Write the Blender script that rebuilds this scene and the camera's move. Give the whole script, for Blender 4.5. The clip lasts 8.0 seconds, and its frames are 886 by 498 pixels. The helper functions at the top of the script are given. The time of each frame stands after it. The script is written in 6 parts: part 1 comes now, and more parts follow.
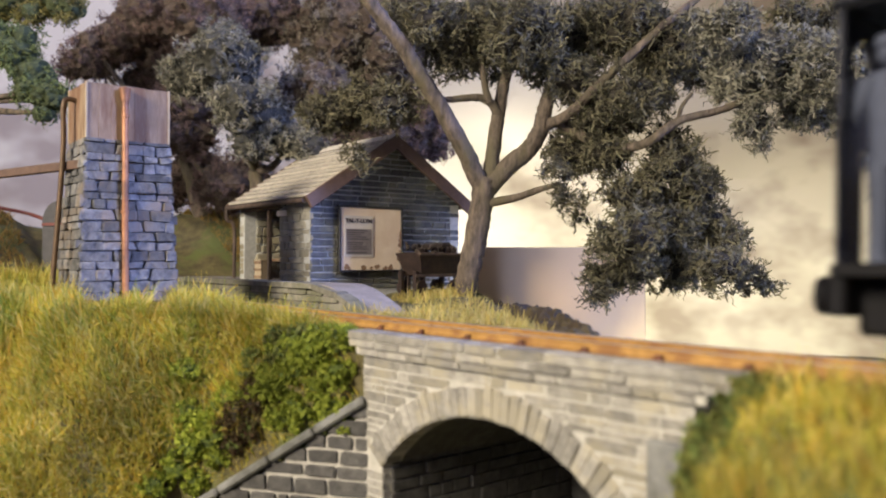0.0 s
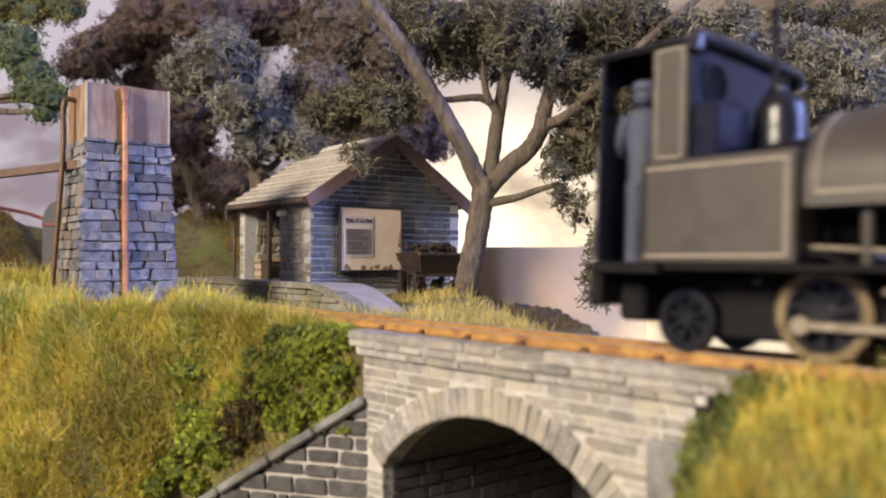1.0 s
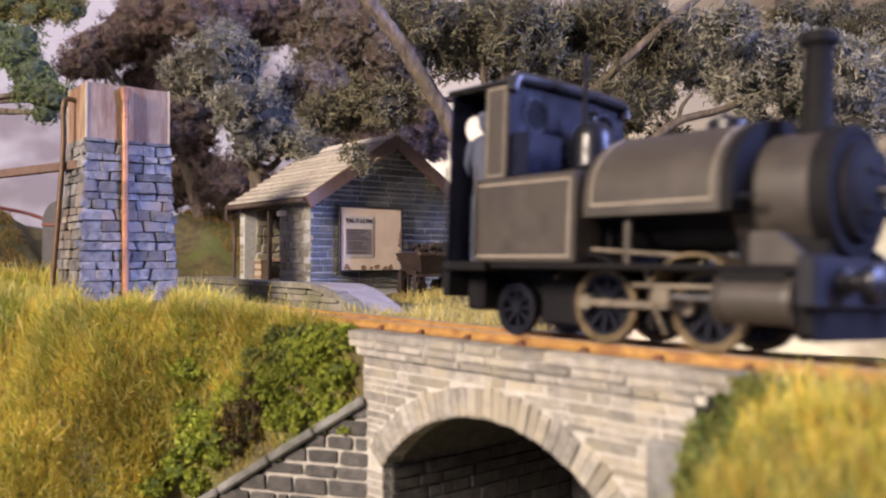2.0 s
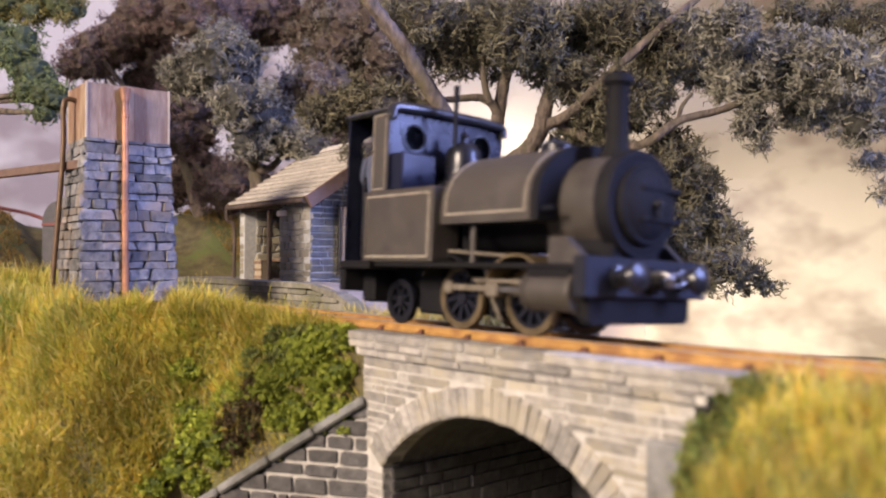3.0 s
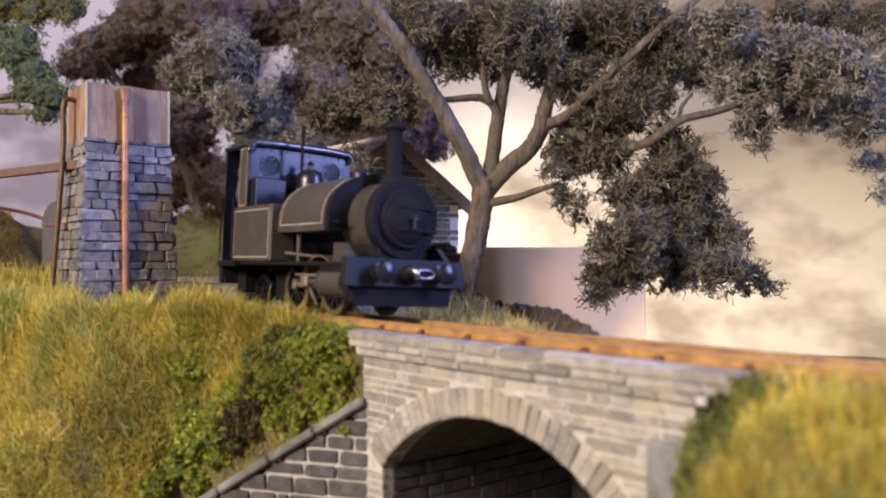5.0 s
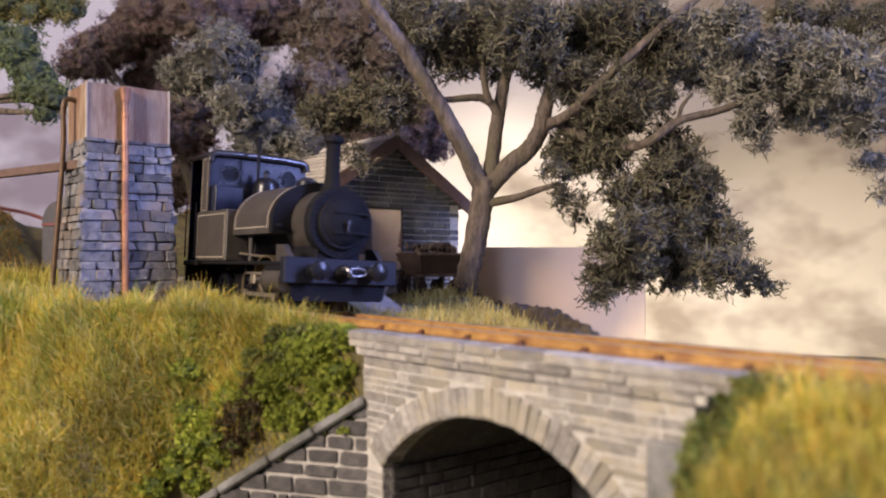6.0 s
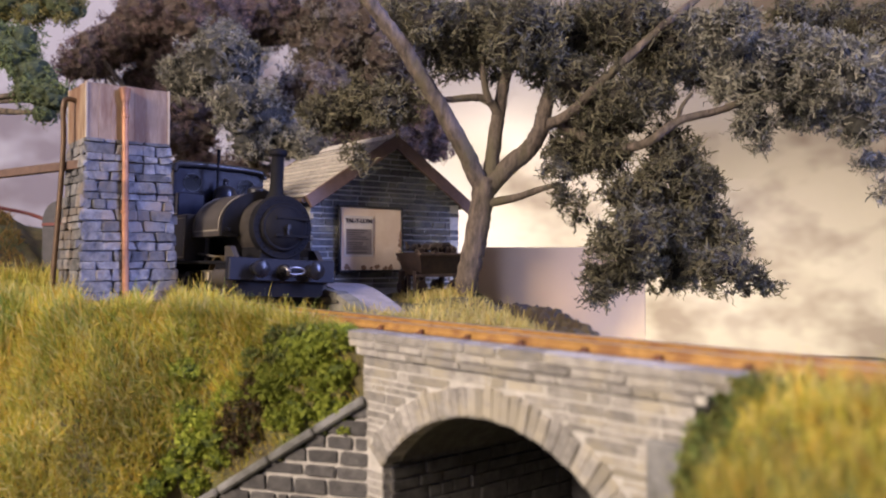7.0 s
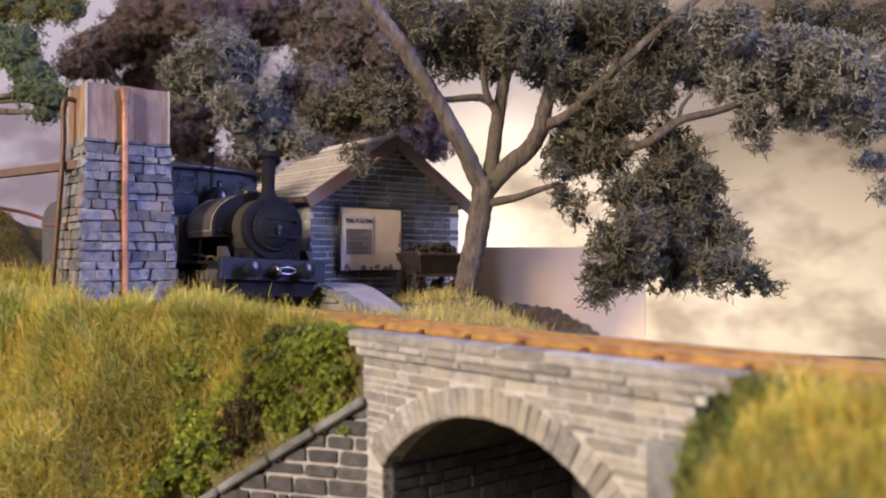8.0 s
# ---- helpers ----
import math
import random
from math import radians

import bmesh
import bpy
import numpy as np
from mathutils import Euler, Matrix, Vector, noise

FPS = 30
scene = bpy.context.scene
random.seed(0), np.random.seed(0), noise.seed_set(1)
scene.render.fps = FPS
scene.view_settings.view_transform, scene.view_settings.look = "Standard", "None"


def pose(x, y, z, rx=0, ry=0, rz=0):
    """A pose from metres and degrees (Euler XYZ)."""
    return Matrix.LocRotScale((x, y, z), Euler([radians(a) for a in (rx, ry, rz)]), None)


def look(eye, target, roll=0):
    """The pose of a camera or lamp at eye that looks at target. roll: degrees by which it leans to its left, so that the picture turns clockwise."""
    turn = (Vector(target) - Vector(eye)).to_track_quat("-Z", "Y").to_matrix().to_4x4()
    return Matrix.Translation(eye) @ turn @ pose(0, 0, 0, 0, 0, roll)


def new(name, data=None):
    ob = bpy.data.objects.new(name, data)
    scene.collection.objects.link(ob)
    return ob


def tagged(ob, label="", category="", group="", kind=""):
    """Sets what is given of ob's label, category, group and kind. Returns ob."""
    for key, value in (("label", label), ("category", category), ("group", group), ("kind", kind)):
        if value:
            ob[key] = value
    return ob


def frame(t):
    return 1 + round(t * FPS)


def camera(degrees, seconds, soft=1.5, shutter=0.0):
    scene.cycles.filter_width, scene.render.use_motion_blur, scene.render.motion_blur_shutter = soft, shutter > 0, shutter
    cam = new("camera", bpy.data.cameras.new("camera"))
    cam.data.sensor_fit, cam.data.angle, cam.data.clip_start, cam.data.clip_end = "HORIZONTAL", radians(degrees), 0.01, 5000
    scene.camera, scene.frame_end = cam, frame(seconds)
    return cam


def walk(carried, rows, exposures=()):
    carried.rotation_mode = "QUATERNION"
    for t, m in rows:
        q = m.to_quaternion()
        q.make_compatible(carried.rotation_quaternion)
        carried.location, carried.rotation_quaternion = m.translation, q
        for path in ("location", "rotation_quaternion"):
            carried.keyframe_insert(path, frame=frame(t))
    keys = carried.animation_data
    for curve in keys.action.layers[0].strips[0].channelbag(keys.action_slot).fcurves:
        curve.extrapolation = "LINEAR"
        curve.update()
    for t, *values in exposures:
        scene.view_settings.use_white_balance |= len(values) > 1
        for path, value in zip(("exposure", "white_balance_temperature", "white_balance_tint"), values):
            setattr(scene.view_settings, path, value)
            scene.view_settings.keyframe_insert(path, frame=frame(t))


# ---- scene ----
# Model railway on a table top, 7 mm to the foot. Metres; the rail tops lie at z = 0, x runs along the track, y away from the camera.
cam = camera(56.8, 8.0, soft=2.0, shutter=0.8)
cam.data.dof.use_dof = True
cam.data.dof.focus_distance = 0.36
cam.data.dof.aperture_fstop = 15
EYE = pose(0.18498, -0.14762, 0.01829, 90.64, 0, 50.88)
walk(cam, [(0, EYE), (8, EYE)], exposures=[(0, 0.10, 5900, 1), (0.5, 0.06, 5900, 3), (1.0, 0.18, 5900, 7), (1.5, 0.32, 5900, 11), (3.0, 0.30, 6000, 14), (3.5, 0.26, 6000, 14), (4.5, 0.12, 5900, 14), (6.0, -0.02, 5900, 14), (8, 0.0, 5900, 14)])

# ---- world and lights: a dim room, a cool window on one side, warm lamps above, an added fill low behind ----
world = bpy.data.worlds.new("world")
scene.world = world
world.use_nodes = True
wbg = world.node_tree.nodes["Background"]
wbg.inputs[0].default_value = (0.81, 0.76, 0.81, 1)
wbg.inputs[1].default_value = 0.25


def lamp(name, kind, m, colour, energy, size=0.1, size_y=None):
    d = bpy.data.lights.new(name, kind)
    d.color, d.energy = colour, energy
    if kind == "AREA":
        d.size = size
        if size_y:
            d.shape, d.size_y = "RECTANGLE", size_y
    else:
        d.shadow_soft_size = size
    ob = new(name, d)
    ob.matrix_world = m
    return ob


# daylight through the window in the east wall, beyond the right end of the layout
lamp("window_light", "AREA", look((1.86, 1.12, 0.92), (-0.08, 0.0, 0.03)), (0.42, 0.48, 1.0), 86.0, 0.48, 1.15)
# warm room lamp in front of the layout, behind the camera
lamp("room_lamp", "AREA", look((0.13, -0.92, 0.42), (-0.06, 0.0, 0.0)), (1.0, 0.79, 0.57), 19.0, 0.26)
# two spots behind the layout that light the backdrop: one over the trees, and an added unseen fill low down behind the
# bridge
spot = lamp("backdrop_lamp_high", "SPOT", look((-0.15, 0.23, 0.26), (-0.392, 0.405, 0.05)), (1.0, 0.85, 0.63), 22.0, 0.03)
spot.data.spot_size, spot.data.spot_blend = radians(60), 1.0
spot = lamp("added_backdrop_fill", "SPOT", look((0.03, 0.17, -0.055), (-0.20, 0.57, -0.17)), (1.0, 0.87, 0.66), 25.0, 0.03)
spot.data.spot_size, spot.data.spot_blend = radians(74), 1.0


# ---- materials ----
def material(name, c1, c2, scale=200.0, rough=0.8, metal=0.0, bump=0.3, c3=None, scale3=30.0, coord="world", rand=0.0, spec=0.5, stretch=(1, 1, 1), depth=0.0006):
    """Two colours mixed by fine noise, a third in large stains, relief by the same noise, and a shift of value from object to object."""
    m = bpy.data.materials.new(name)
    m.use_nodes = True
    nt = m.node_tree
    b = nt.nodes["Principled BSDF"]
    b.inputs["Metallic"].default_value = metal
    b.inputs["Specular IOR Level"].default_value = spec
    if coord == "world":
        src = nt.nodes.new("ShaderNodeNewGeometry").outputs["Position"]
    else:
        src = nt.nodes.new("ShaderNodeTexCoord").outputs["Object"]
    mp = nt.nodes.new("ShaderNodeMapping")
    mp.inputs["Scale"].default_value = stretch
    nt.links.new(src, mp.inputs["Vector"])

    def tex(s, detail=6.0):
        n = nt.nodes.new("ShaderNodeTexNoise")
        n.inputs["Scale"].default_value, n.inputs["Detail"].default_value, n.inputs["Roughness"].default_value = s, detail, 0.65
        nt.links.new(mp.outputs[0], n.inputs["Vector"])
        return n.outputs["Fac"]

    def ramp(fac, a, z):
        r = nt.nodes.new("ShaderNodeValToRGB")
        r.color_ramp.elements[0].position, r.color_ramp.elements[1].position = a, z
        nt.links.new(fac, r.inputs[0])
        return r

    fine = tex(scale)
    r = ramp(fine, 0.33, 0.67)
    r.color_ramp.elements[0].color, r.color_ramp.elements[1].color = (*c1, 1), (*c2, 1)
    col = r.outputs[0]

    def mix(fac, a, bcol, how="MIX"):
        x = nt.nodes.new("ShaderNodeMix")
        x.data_type, x.blend_type = "RGBA", how
        for val, sock in ((fac, x.inputs[0]), (a, x.inputs[6]), (bcol, x.inputs[7])):
            if isinstance(val, bpy.types.NodeSocket):
                nt.links.new(val, sock)
            else:
                sock.default_value = val
        return x.outputs[2]

    if c3:
        st = ramp(tex(scale3, 4.0), 0.48, 0.62)
        col = mix(st.outputs[0], col, (*c3, 1))
    if rand:
        oi = nt.nodes.new("ShaderNodeObjectInfo")
        mr = nt.nodes.new("ShaderNodeMapRange")
        mr.inputs[3].default_value, mr.inputs[4].default_value = 1 - rand, 1 + rand
        nt.links.new(oi.outputs["Random"], mr.inputs[0])
        col = mix(1.0, col, mr.outputs[0], "MULTIPLY")
    nt.links.new(col, b.inputs["Base Color"])
    rr = nt.nodes.new("ShaderNodeMapRange")
    rr.inputs[3].default_value, rr.inputs[4].default_value = max(0.03, rough - 0.12), min(1, rough + 0.12)
    nt.links.new(fine, rr.inputs[0])
    nt.links.new(rr.outputs[0], b.inputs["Roughness"])
    if bump:
        bp = nt.nodes.new("ShaderNodeBump")
        bp.inputs["Strength"].default_value, bp.inputs["Distance"].default_value = bump, depth
        nt.links.new(fine, bp.inputs["Height"])
        nt.links.new(bp.outputs[0], b.inputs["Normal"])
    return m


def island_material(name, colours, rough=0.75, sheen=0.0, through_light=0.0):
    """Fibres: each separate blade takes its own colour from the row given."""
    m = bpy.data.materials.new(name)
    m.use_nodes = True
    nt = m.node_tree
    b = nt.nodes["Principled BSDF"]
    b.inputs["Roughness"].default_value = rough
    b.inputs["Specular IOR Level"].default_value = 0.25
    g = nt.nodes.new("ShaderNodeNewGeometry")
    r = nt.nodes.new("ShaderNodeValToRGB")
    els = r.color_ramp.elements
    while len(els) < len(colours):
        els.new(0.5)
    for i, c in enumerate(colours):
        els[i].position, els[i].color = i / (len(colours) - 1), (*c, 1)
    nt.links.new(g.outputs["Random Per Island"], r.inputs[0])
    n = nt.nodes.new("ShaderNodeTexNoise")
    n.inputs["Scale"].default_value = 45
    nt.links.new(g.outputs["Position"], n.inputs["Vector"])
    mr = nt.nodes.new("ShaderNodeMapRange")
    mr.inputs[1].default_value, mr.inputs[2].default_value, mr.inputs[3].default_value, mr.inputs[4].default_value = 0.3, 0.7, 0.72, 1.32
    nt.links.new(n.outputs["Fac"], mr.inputs[0])
    x = nt.nodes.new("ShaderNodeMix")
    x.data_type, x.blend_type = "RGBA", "MULTIPLY"
    x.inputs[0].default_value = 1
    nt.links.new(r.outputs[0], x.inputs[6])
    nt.links.new(mr.outputs[0], x.inputs[7])
    nt.links.new(x.outputs[2], b.inputs["Base Color"])
    if through_light:
        b.inputs["Transmission Weight"].default_value = 0
        t = nt.nodes.new("ShaderNodeBsdfTranslucent")
        nt.links.new(x.outputs[2], t.inputs[0])
        ms = nt.nodes.new("ShaderNodeMixShader")
        ms.inputs[0].default_value = through_light
        nt.links.new(b.outputs[0], ms.inputs[1])
        nt.links.new(t.outputs[0], ms.inputs[2])
        nt.links.new(ms.outputs[0], nt.nodes["Material Output"].inputs[0])
    return m


M_BRIDGE = material("bridge_stone", (0.185, 0.175, 0.16), (0.37, 0.35, 0.32), 330, 0.85, bump=0.6, c3=(0.33, 0.30, 0.235), scale3=90, rand=0.26)
M_BRIDGE_MORTAR = material("pale_mortar", (0.40, 0.385, 0.35), (0.54, 0.515, 0.47), 500, 0.9)
M_COPING = material("grey_coping", (0.15, 0.15, 0.15), (0.27, 0.27, 0.26), 200, 0.7, bump=0.4, c3=(0.11, 0.11, 0.10), scale3=60)
# dark slate of the wing wall; in the bridge vault it paints the shade
M_DARKSTONE_VAULTSHADE = material("dark_slate_and_vault_shade", (0.045, 0.042, 0.043), (0.11, 0.105, 0.10), 300, 0.8, bump=0.5, rand=0.3)
M_WINGMORTAR = material("wing_mortar", (0.32, 0.305, 0.275), (0.50, 0.475, 0.43), 500, 0.9)
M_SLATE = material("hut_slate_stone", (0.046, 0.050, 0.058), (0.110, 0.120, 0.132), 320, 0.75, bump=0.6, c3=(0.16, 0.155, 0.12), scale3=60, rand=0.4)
M_HUTMORTAR = material("hut_mortar", (0.38, 0.38, 0.37), (0.55, 0.55, 0.53), 500, 0.9)
M_TOWER = material("tower_stone", (0.070, 0.070, 0.077), (0.235, 0.23, 0.226), 330, 0.8, bump=1.0, c3=(0.20, 0.165, 0.135), scale3=75, rand=0.42, depth=0.0009)
M_TOWERMORTAR = material("tower_joint", (0.08, 0.08, 0.08), (0.16, 0.15, 0.15), 500, 0.9)
M_WOOD = material("tank_wood", (0.19, 0.125, 0.075), (0.33, 0.24, 0.16), 420, 0.75, bump=0.4, c3=(0.17, 0.095, 0.055), scale3=110, stretch=(1, 1, 0.22), rand=0.06)
M_DARKWOOD = material("dark_wood", (0.045, 0.030, 0.024), (0.11, 0.076, 0.06), 220, 0.75, bump=0.4, stretch=(1, 1, 0.2), rand=0.15)
M_BARGE = material("brown_barge_board", (0.085, 0.052, 0.04), (0.15, 0.095, 0.072), 200, 0.7, bump=0.3)
M_ROOF = material("roof_slat", (0.40, 0.36, 0.30), (0.60, 0.55, 0.47), 260, 0.75, bump=0.4, rand=0.15)
M_RUSTPIPE = material("copper_pipe", (0.28, 0.12, 0.055), (0.46, 0.23, 0.12), 220, 0.5, 0.3, bump=0.25, c3=(0.20, 0.10, 0.06), scale3=70)
M_OLDPIPE = material("old_brown_pipe", (0.075, 0.045, 0.024), (0.15, 0.092, 0.05), 220, 0.5, 0.3, bump=0.25)
M_RAIL = material("rusty_rail", (0.31, 0.17, 0.045), (0.47, 0.275, 0.082), 300, 0.6, 0.1, bump=0.3, c3=(0.26, 0.13, 0.045), scale3=120)
M_RAILTOP = material("worn_rail_head", (0.34, 0.31, 0.32), (0.50, 0.46, 0.47), 400, 0.38, 0.85, bump=0.1)
M_CHAIR = material("rail_chair", (0.07, 0.028, 0.015), (0.16, 0.06, 0.03), 300, 0.7, bump=0.3)
M_SLEEPER = material("sleeper_wood", (0.06, 0.045, 0.035), (0.13, 0.10, 0.08), 250, 0.85, bump=0.5, rand=0.2)
M_BALLAST = material("ballast", (0.16, 0.085, 0.035), (0.34, 0.20, 0.09), 700, 0.95, bump=1.0, depth=0.001)
M_EARTH = material("earth", (0.055, 0.045, 0.02), (0.15, 0.125, 0.05), 160, 0.95, bump=0.8, c3=(0.10, 0.115, 0.03), scale3=35, depth=0.001)
M_PLATFORM = material("platform_paving", (0.21, 0.19, 0.18), (0.31, 0.28, 0.265), 180, 0.85, bump=0.3)
M_PLATSTONE = material("platform_edge_stone", (0.13, 0.125, 0.10), (0.25, 0.235, 0.19), 260, 0.85, bump=0.5, c3=(0.12, 0.12, 0.07), scale3=60, rand=0.2)
M_BARK = material("bark", (0.045, 0.036, 0.028), (0.20, 0.155, 0.12), 330, 0.85, bump=1.0, c3=(0.11, 0.093, 0.055), scale3=60, stretch=(1, 1, 0.35), depth=0.0016)
# broad brown patches put the soft shadows on the backdrop into its colour
M_BACKDROP = material("backdrop_card_shaded", (0.42, 0.375, 0.30), (0.50, 0.45, 0.36), 3, 0.95, bump=0.0, c3=(0.25, 0.205, 0.165), scale3=5.5, stretch=(1, 1, 1.5))
M_SMOKE = material("sooty_matt_black", (0.005, 0.0048, 0.0065), (0.011, 0.0105, 0.013), 160, 0.72, 0.0, bump=0.15, c3=(0.008, 0.0075, 0.008), scale3=60, coord="object", spec=0.16)
# tan of the strip that stands in for the backdrop's shadow
M_SHADESTRIP = material("backdrop_shade_tan", (0.48, 0.33, 0.165), (0.55, 0.39, 0.20), 10, 0.9, bump=0.0)
M_PAPER = material("aged_paper", (0.70, 0.57, 0.44), (0.80, 0.67, 0.53), 90, 0.85, bump=0.05, c3=(0.70, 0.56, 0.42), scale3=50)
M_NOTICE = material("pale_notice_paper", (0.56, 0.51, 0.47), (0.66, 0.61, 0.56), 200, 0.85, bump=0.05)
M_INK = material("faded_ink", (0.045, 0.04, 0.05), (0.09, 0.08, 0.09), 300, 0.85, bump=0.0)
M_FADEDINK = material("printed_grey", (0.17, 0.145, 0.15), (0.25, 0.22, 0.22), 400, 0.85, bump=0.0)
M_STAIN = material("brown_stain", (0.22, 0.13, 0.08), (0.36, 0.24, 0.16), 300, 0.9, bump=0.0)
M_BLACK = material("black_frame_paint", (0.012, 0.011, 0.012), (0.03, 0.028, 0.028), 300, 0.55, bump=0.1)
M_LOCO = material("navy_black_loco_paint", (0.0055, 0.006, 0.0095), (0.012, 0.0125, 0.019), 160, 0.30, 0.0, bump=0.10, c3=(0.009, 0.009, 0.011), scale3=60, coord="object", spec=0.45)
M_LOCOGREY = material("warm_dark_grey_paint", (0.036, 0.031, 0.027), (0.060, 0.051, 0.043), 160, 0.5, 0.0, bump=0.12, c3=(0.048, 0.040, 0.032), scale3=60, coord="object", spec=0.5)
M_BEAM = material("dull_navy_beam_paint", (0.0055, 0.006, 0.0105), (0.011, 0.012, 0.021), 160, 0.55, 0.0, bump=0.12, coord="object", spec=0.3)
M_LINE = material("cream_lining", (0.22, 0.19, 0.15), (0.34, 0.30, 0.24), 300, 0.6, bump=0.0, coord="object")
M_BRASS = material("worn_brass", (0.12, 0.090, 0.048), (0.26, 0.20, 0.11), 300, 0.45, 0.7, bump=0.1, coord="object")
M_STEEL = material("dull_steel", (0.20, 0.19, 0.19), (0.34, 0.33, 0.33), 300, 0.35, 0.85, bump=0.1, coord="object")
M_RODS = material("oily_steel", (0.16, 0.135, 0.10), (0.30, 0.26, 0.20), 300, 0.45, 0.6, bump=0.15, coord="object")
M_FIGURE = material("painted_figure", (0.040, 0.047, 0.080), (0.070, 0.080, 0.125), 120, 0.8, bump=0.1, coord="object")
M_ROOM = material("room_wall", (0.50, 0.46, 0.41), (0.56, 0.52, 0.47), 3, 0.9, bump=0.0)
M_TABLE = material("table_board", (0.20, 0.15, 0.10), (0.32, 0.25, 0.18), 20, 0.7, bump=0.1)
M_GREYPOT = material("grey_wagon_sheet", (0.05, 0.048, 0.05), (0.09, 0.085, 0.088), 120, 0.7, bump=0.1)
M_RED = material("red_paint", (0.11, 0.025, 0.02), (0.17, 0.04, 0.03), 120, 0.6, bump=0.1)
M_GRASS = island_material("grass_fibre", [(0.47, 0.38, 0.05), (0.62, 0.51, 0.09), (0.30, 0.34, 0.045), (0.78, 0.64, 0.24), (0.38, 0.39, 0.05), (0.58, 0.36, 0.06), (0.28, 0.34, 0.05)], through_light=0.35)
M_GRASSGREEN = island_material("green_grass_fibre", [(0.19, 0.25, 0.035), (0.28, 0.335, 0.055), (0.15, 0.20, 0.03), (0.36, 0.38, 0.07)], through_light=0.35)
M_GRASSFAR = island_material("pale_grass_fibre", [(0.52, 0.42, 0.11), (0.64, 0.52, 0.20), (0.36, 0.33, 0.07), (0.44, 0.30, 0.09)], through_light=0.3)
M_TURF = island_material("hill_turf_fibre", [(0.20, 0.115, 0.03), (0.30, 0.185, 0.05), (0.15, 0.12, 0.03), (0.24, 0.19, 0.05)], through_light=0.2)
M_BUSH = island_material("bush_foam", [(0.15, 0.19, 0.022), (0.27, 0.32, 0.04), (0.38, 0.42, 0.06), (0.20, 0.245, 0.03)], through_light=0.3)
M_BUSHDARK = island_material("dry_bush_foam", [(0.07, 0.035, 0.02), (0.05, 0.05, 0.015), (0.10, 0.05, 0.03)], through_light=0.2)
M_LEAF = island_material("oak_fibre", [(0.080, 0.072, 0.049), (0.138, 0.126, 0.078), (0.20, 0.184, 0.115), (0.108, 0.098, 0.070)], through_light=0.15)
M_LEAFGREY = island_material("grey_green_fibre", [(0.15, 0.142, 0.108), (0.235, 0.222, 0.17), (0.33, 0.312, 0.245), (0.185, 0.18, 0.14)], through_light=0.15)
M_LEAFDARK = island_material("dark_fibre", [(0.115, 0.077, 0.068), (0.19, 0.13, 0.112), (0.145, 0.10, 0.092)], through_light=0.15)
M_LEAFGREEN = island_material("deep_green_fibre", [(0.085, 0.11, 0.042), (0.15, 0.18, 0.07), (0.11, 0.135, 0.055)], through_light=0.2)
M_LEAFOLIVE = island_material("olive_fibre", [(0.15, 0.14, 0.05), (0.25, 0.23, 0.08), (0.12, 0.10, 0.045)], through_light=0.2)
M_COREOLIVE = material("olive_inner_shade", (0.035, 0.045, 0.02), (0.09, 0.11, 0.045), 420, 0.95, bump=1.0, depth=0.002)
M_CAB = material("navy_cab_paint", (0.006, 0.007, 0.016), (0.012, 0.014, 0.028), 160, 0.24, 0.0, bump=0.06, c3=(0.008, 0.009, 0.016), scale3=60, coord="object", spec=0.34)
# crown hearts: fibre colours darkened to paint the shade inside the foliage
M_CORE = material("foliage_inner_shade", (0.020, 0.017, 0.013), (0.06, 0.051, 0.037), 420, 0.95, bump=1.0, depth=0.002)
M_COREWOOD = material("brown_inner_shade", (0.050, 0.036, 0.029), (0.135, 0.10, 0.078), 420, 0.95, bump=1.0, depth=0.002)
M_COREGREY = material("grey_inner_shade", (0.03, 0.029, 0.024), (0.085, 0.082, 0.066), 420, 0.95, bump=1.0, depth=0.002)
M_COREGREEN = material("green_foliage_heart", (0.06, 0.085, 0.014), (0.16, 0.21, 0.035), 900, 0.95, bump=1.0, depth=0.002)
M_BUSHOLIVE = island_material("olive_bush_foam", [(0.07, 0.10, 0.030), (0.13, 0.165, 0.045), (0.19, 0.20, 0.05), (0.11, 0.10, 0.035)], through_light=0.2)
M_LEAFMID = island_material("grey_brown_fibre", [(0.135, 0.115, 0.09), (0.205, 0.178, 0.138), (0.28, 0.245, 0.195), (0.16, 0.14, 0.115)], through_light=0.2)


# ---- building helpers ----
def part(name, bm, mat, parent=None, label="", smooth=False):
    me = bpy.data.meshes.new(name)
    bm.normal_update()
    bm.to_mesh(me)
    bm.free()
    if smooth:
        me.shade_smooth()
        me.set_sharp_from_angle(angle=radians(38))
    me.materials.append(mat)
    ob = new(name, me)
    if parent:
        ob.parent = parent
    if label:
        tagged(ob, label)
    return ob


def thing(name, label, category, m=None, group="", kind=""):
    ob = new(name)
    ob.empty_display_size = 0.01
    if m is not None:
        ob.matrix_world = m
    return tagged(ob, label, category, group, kind)


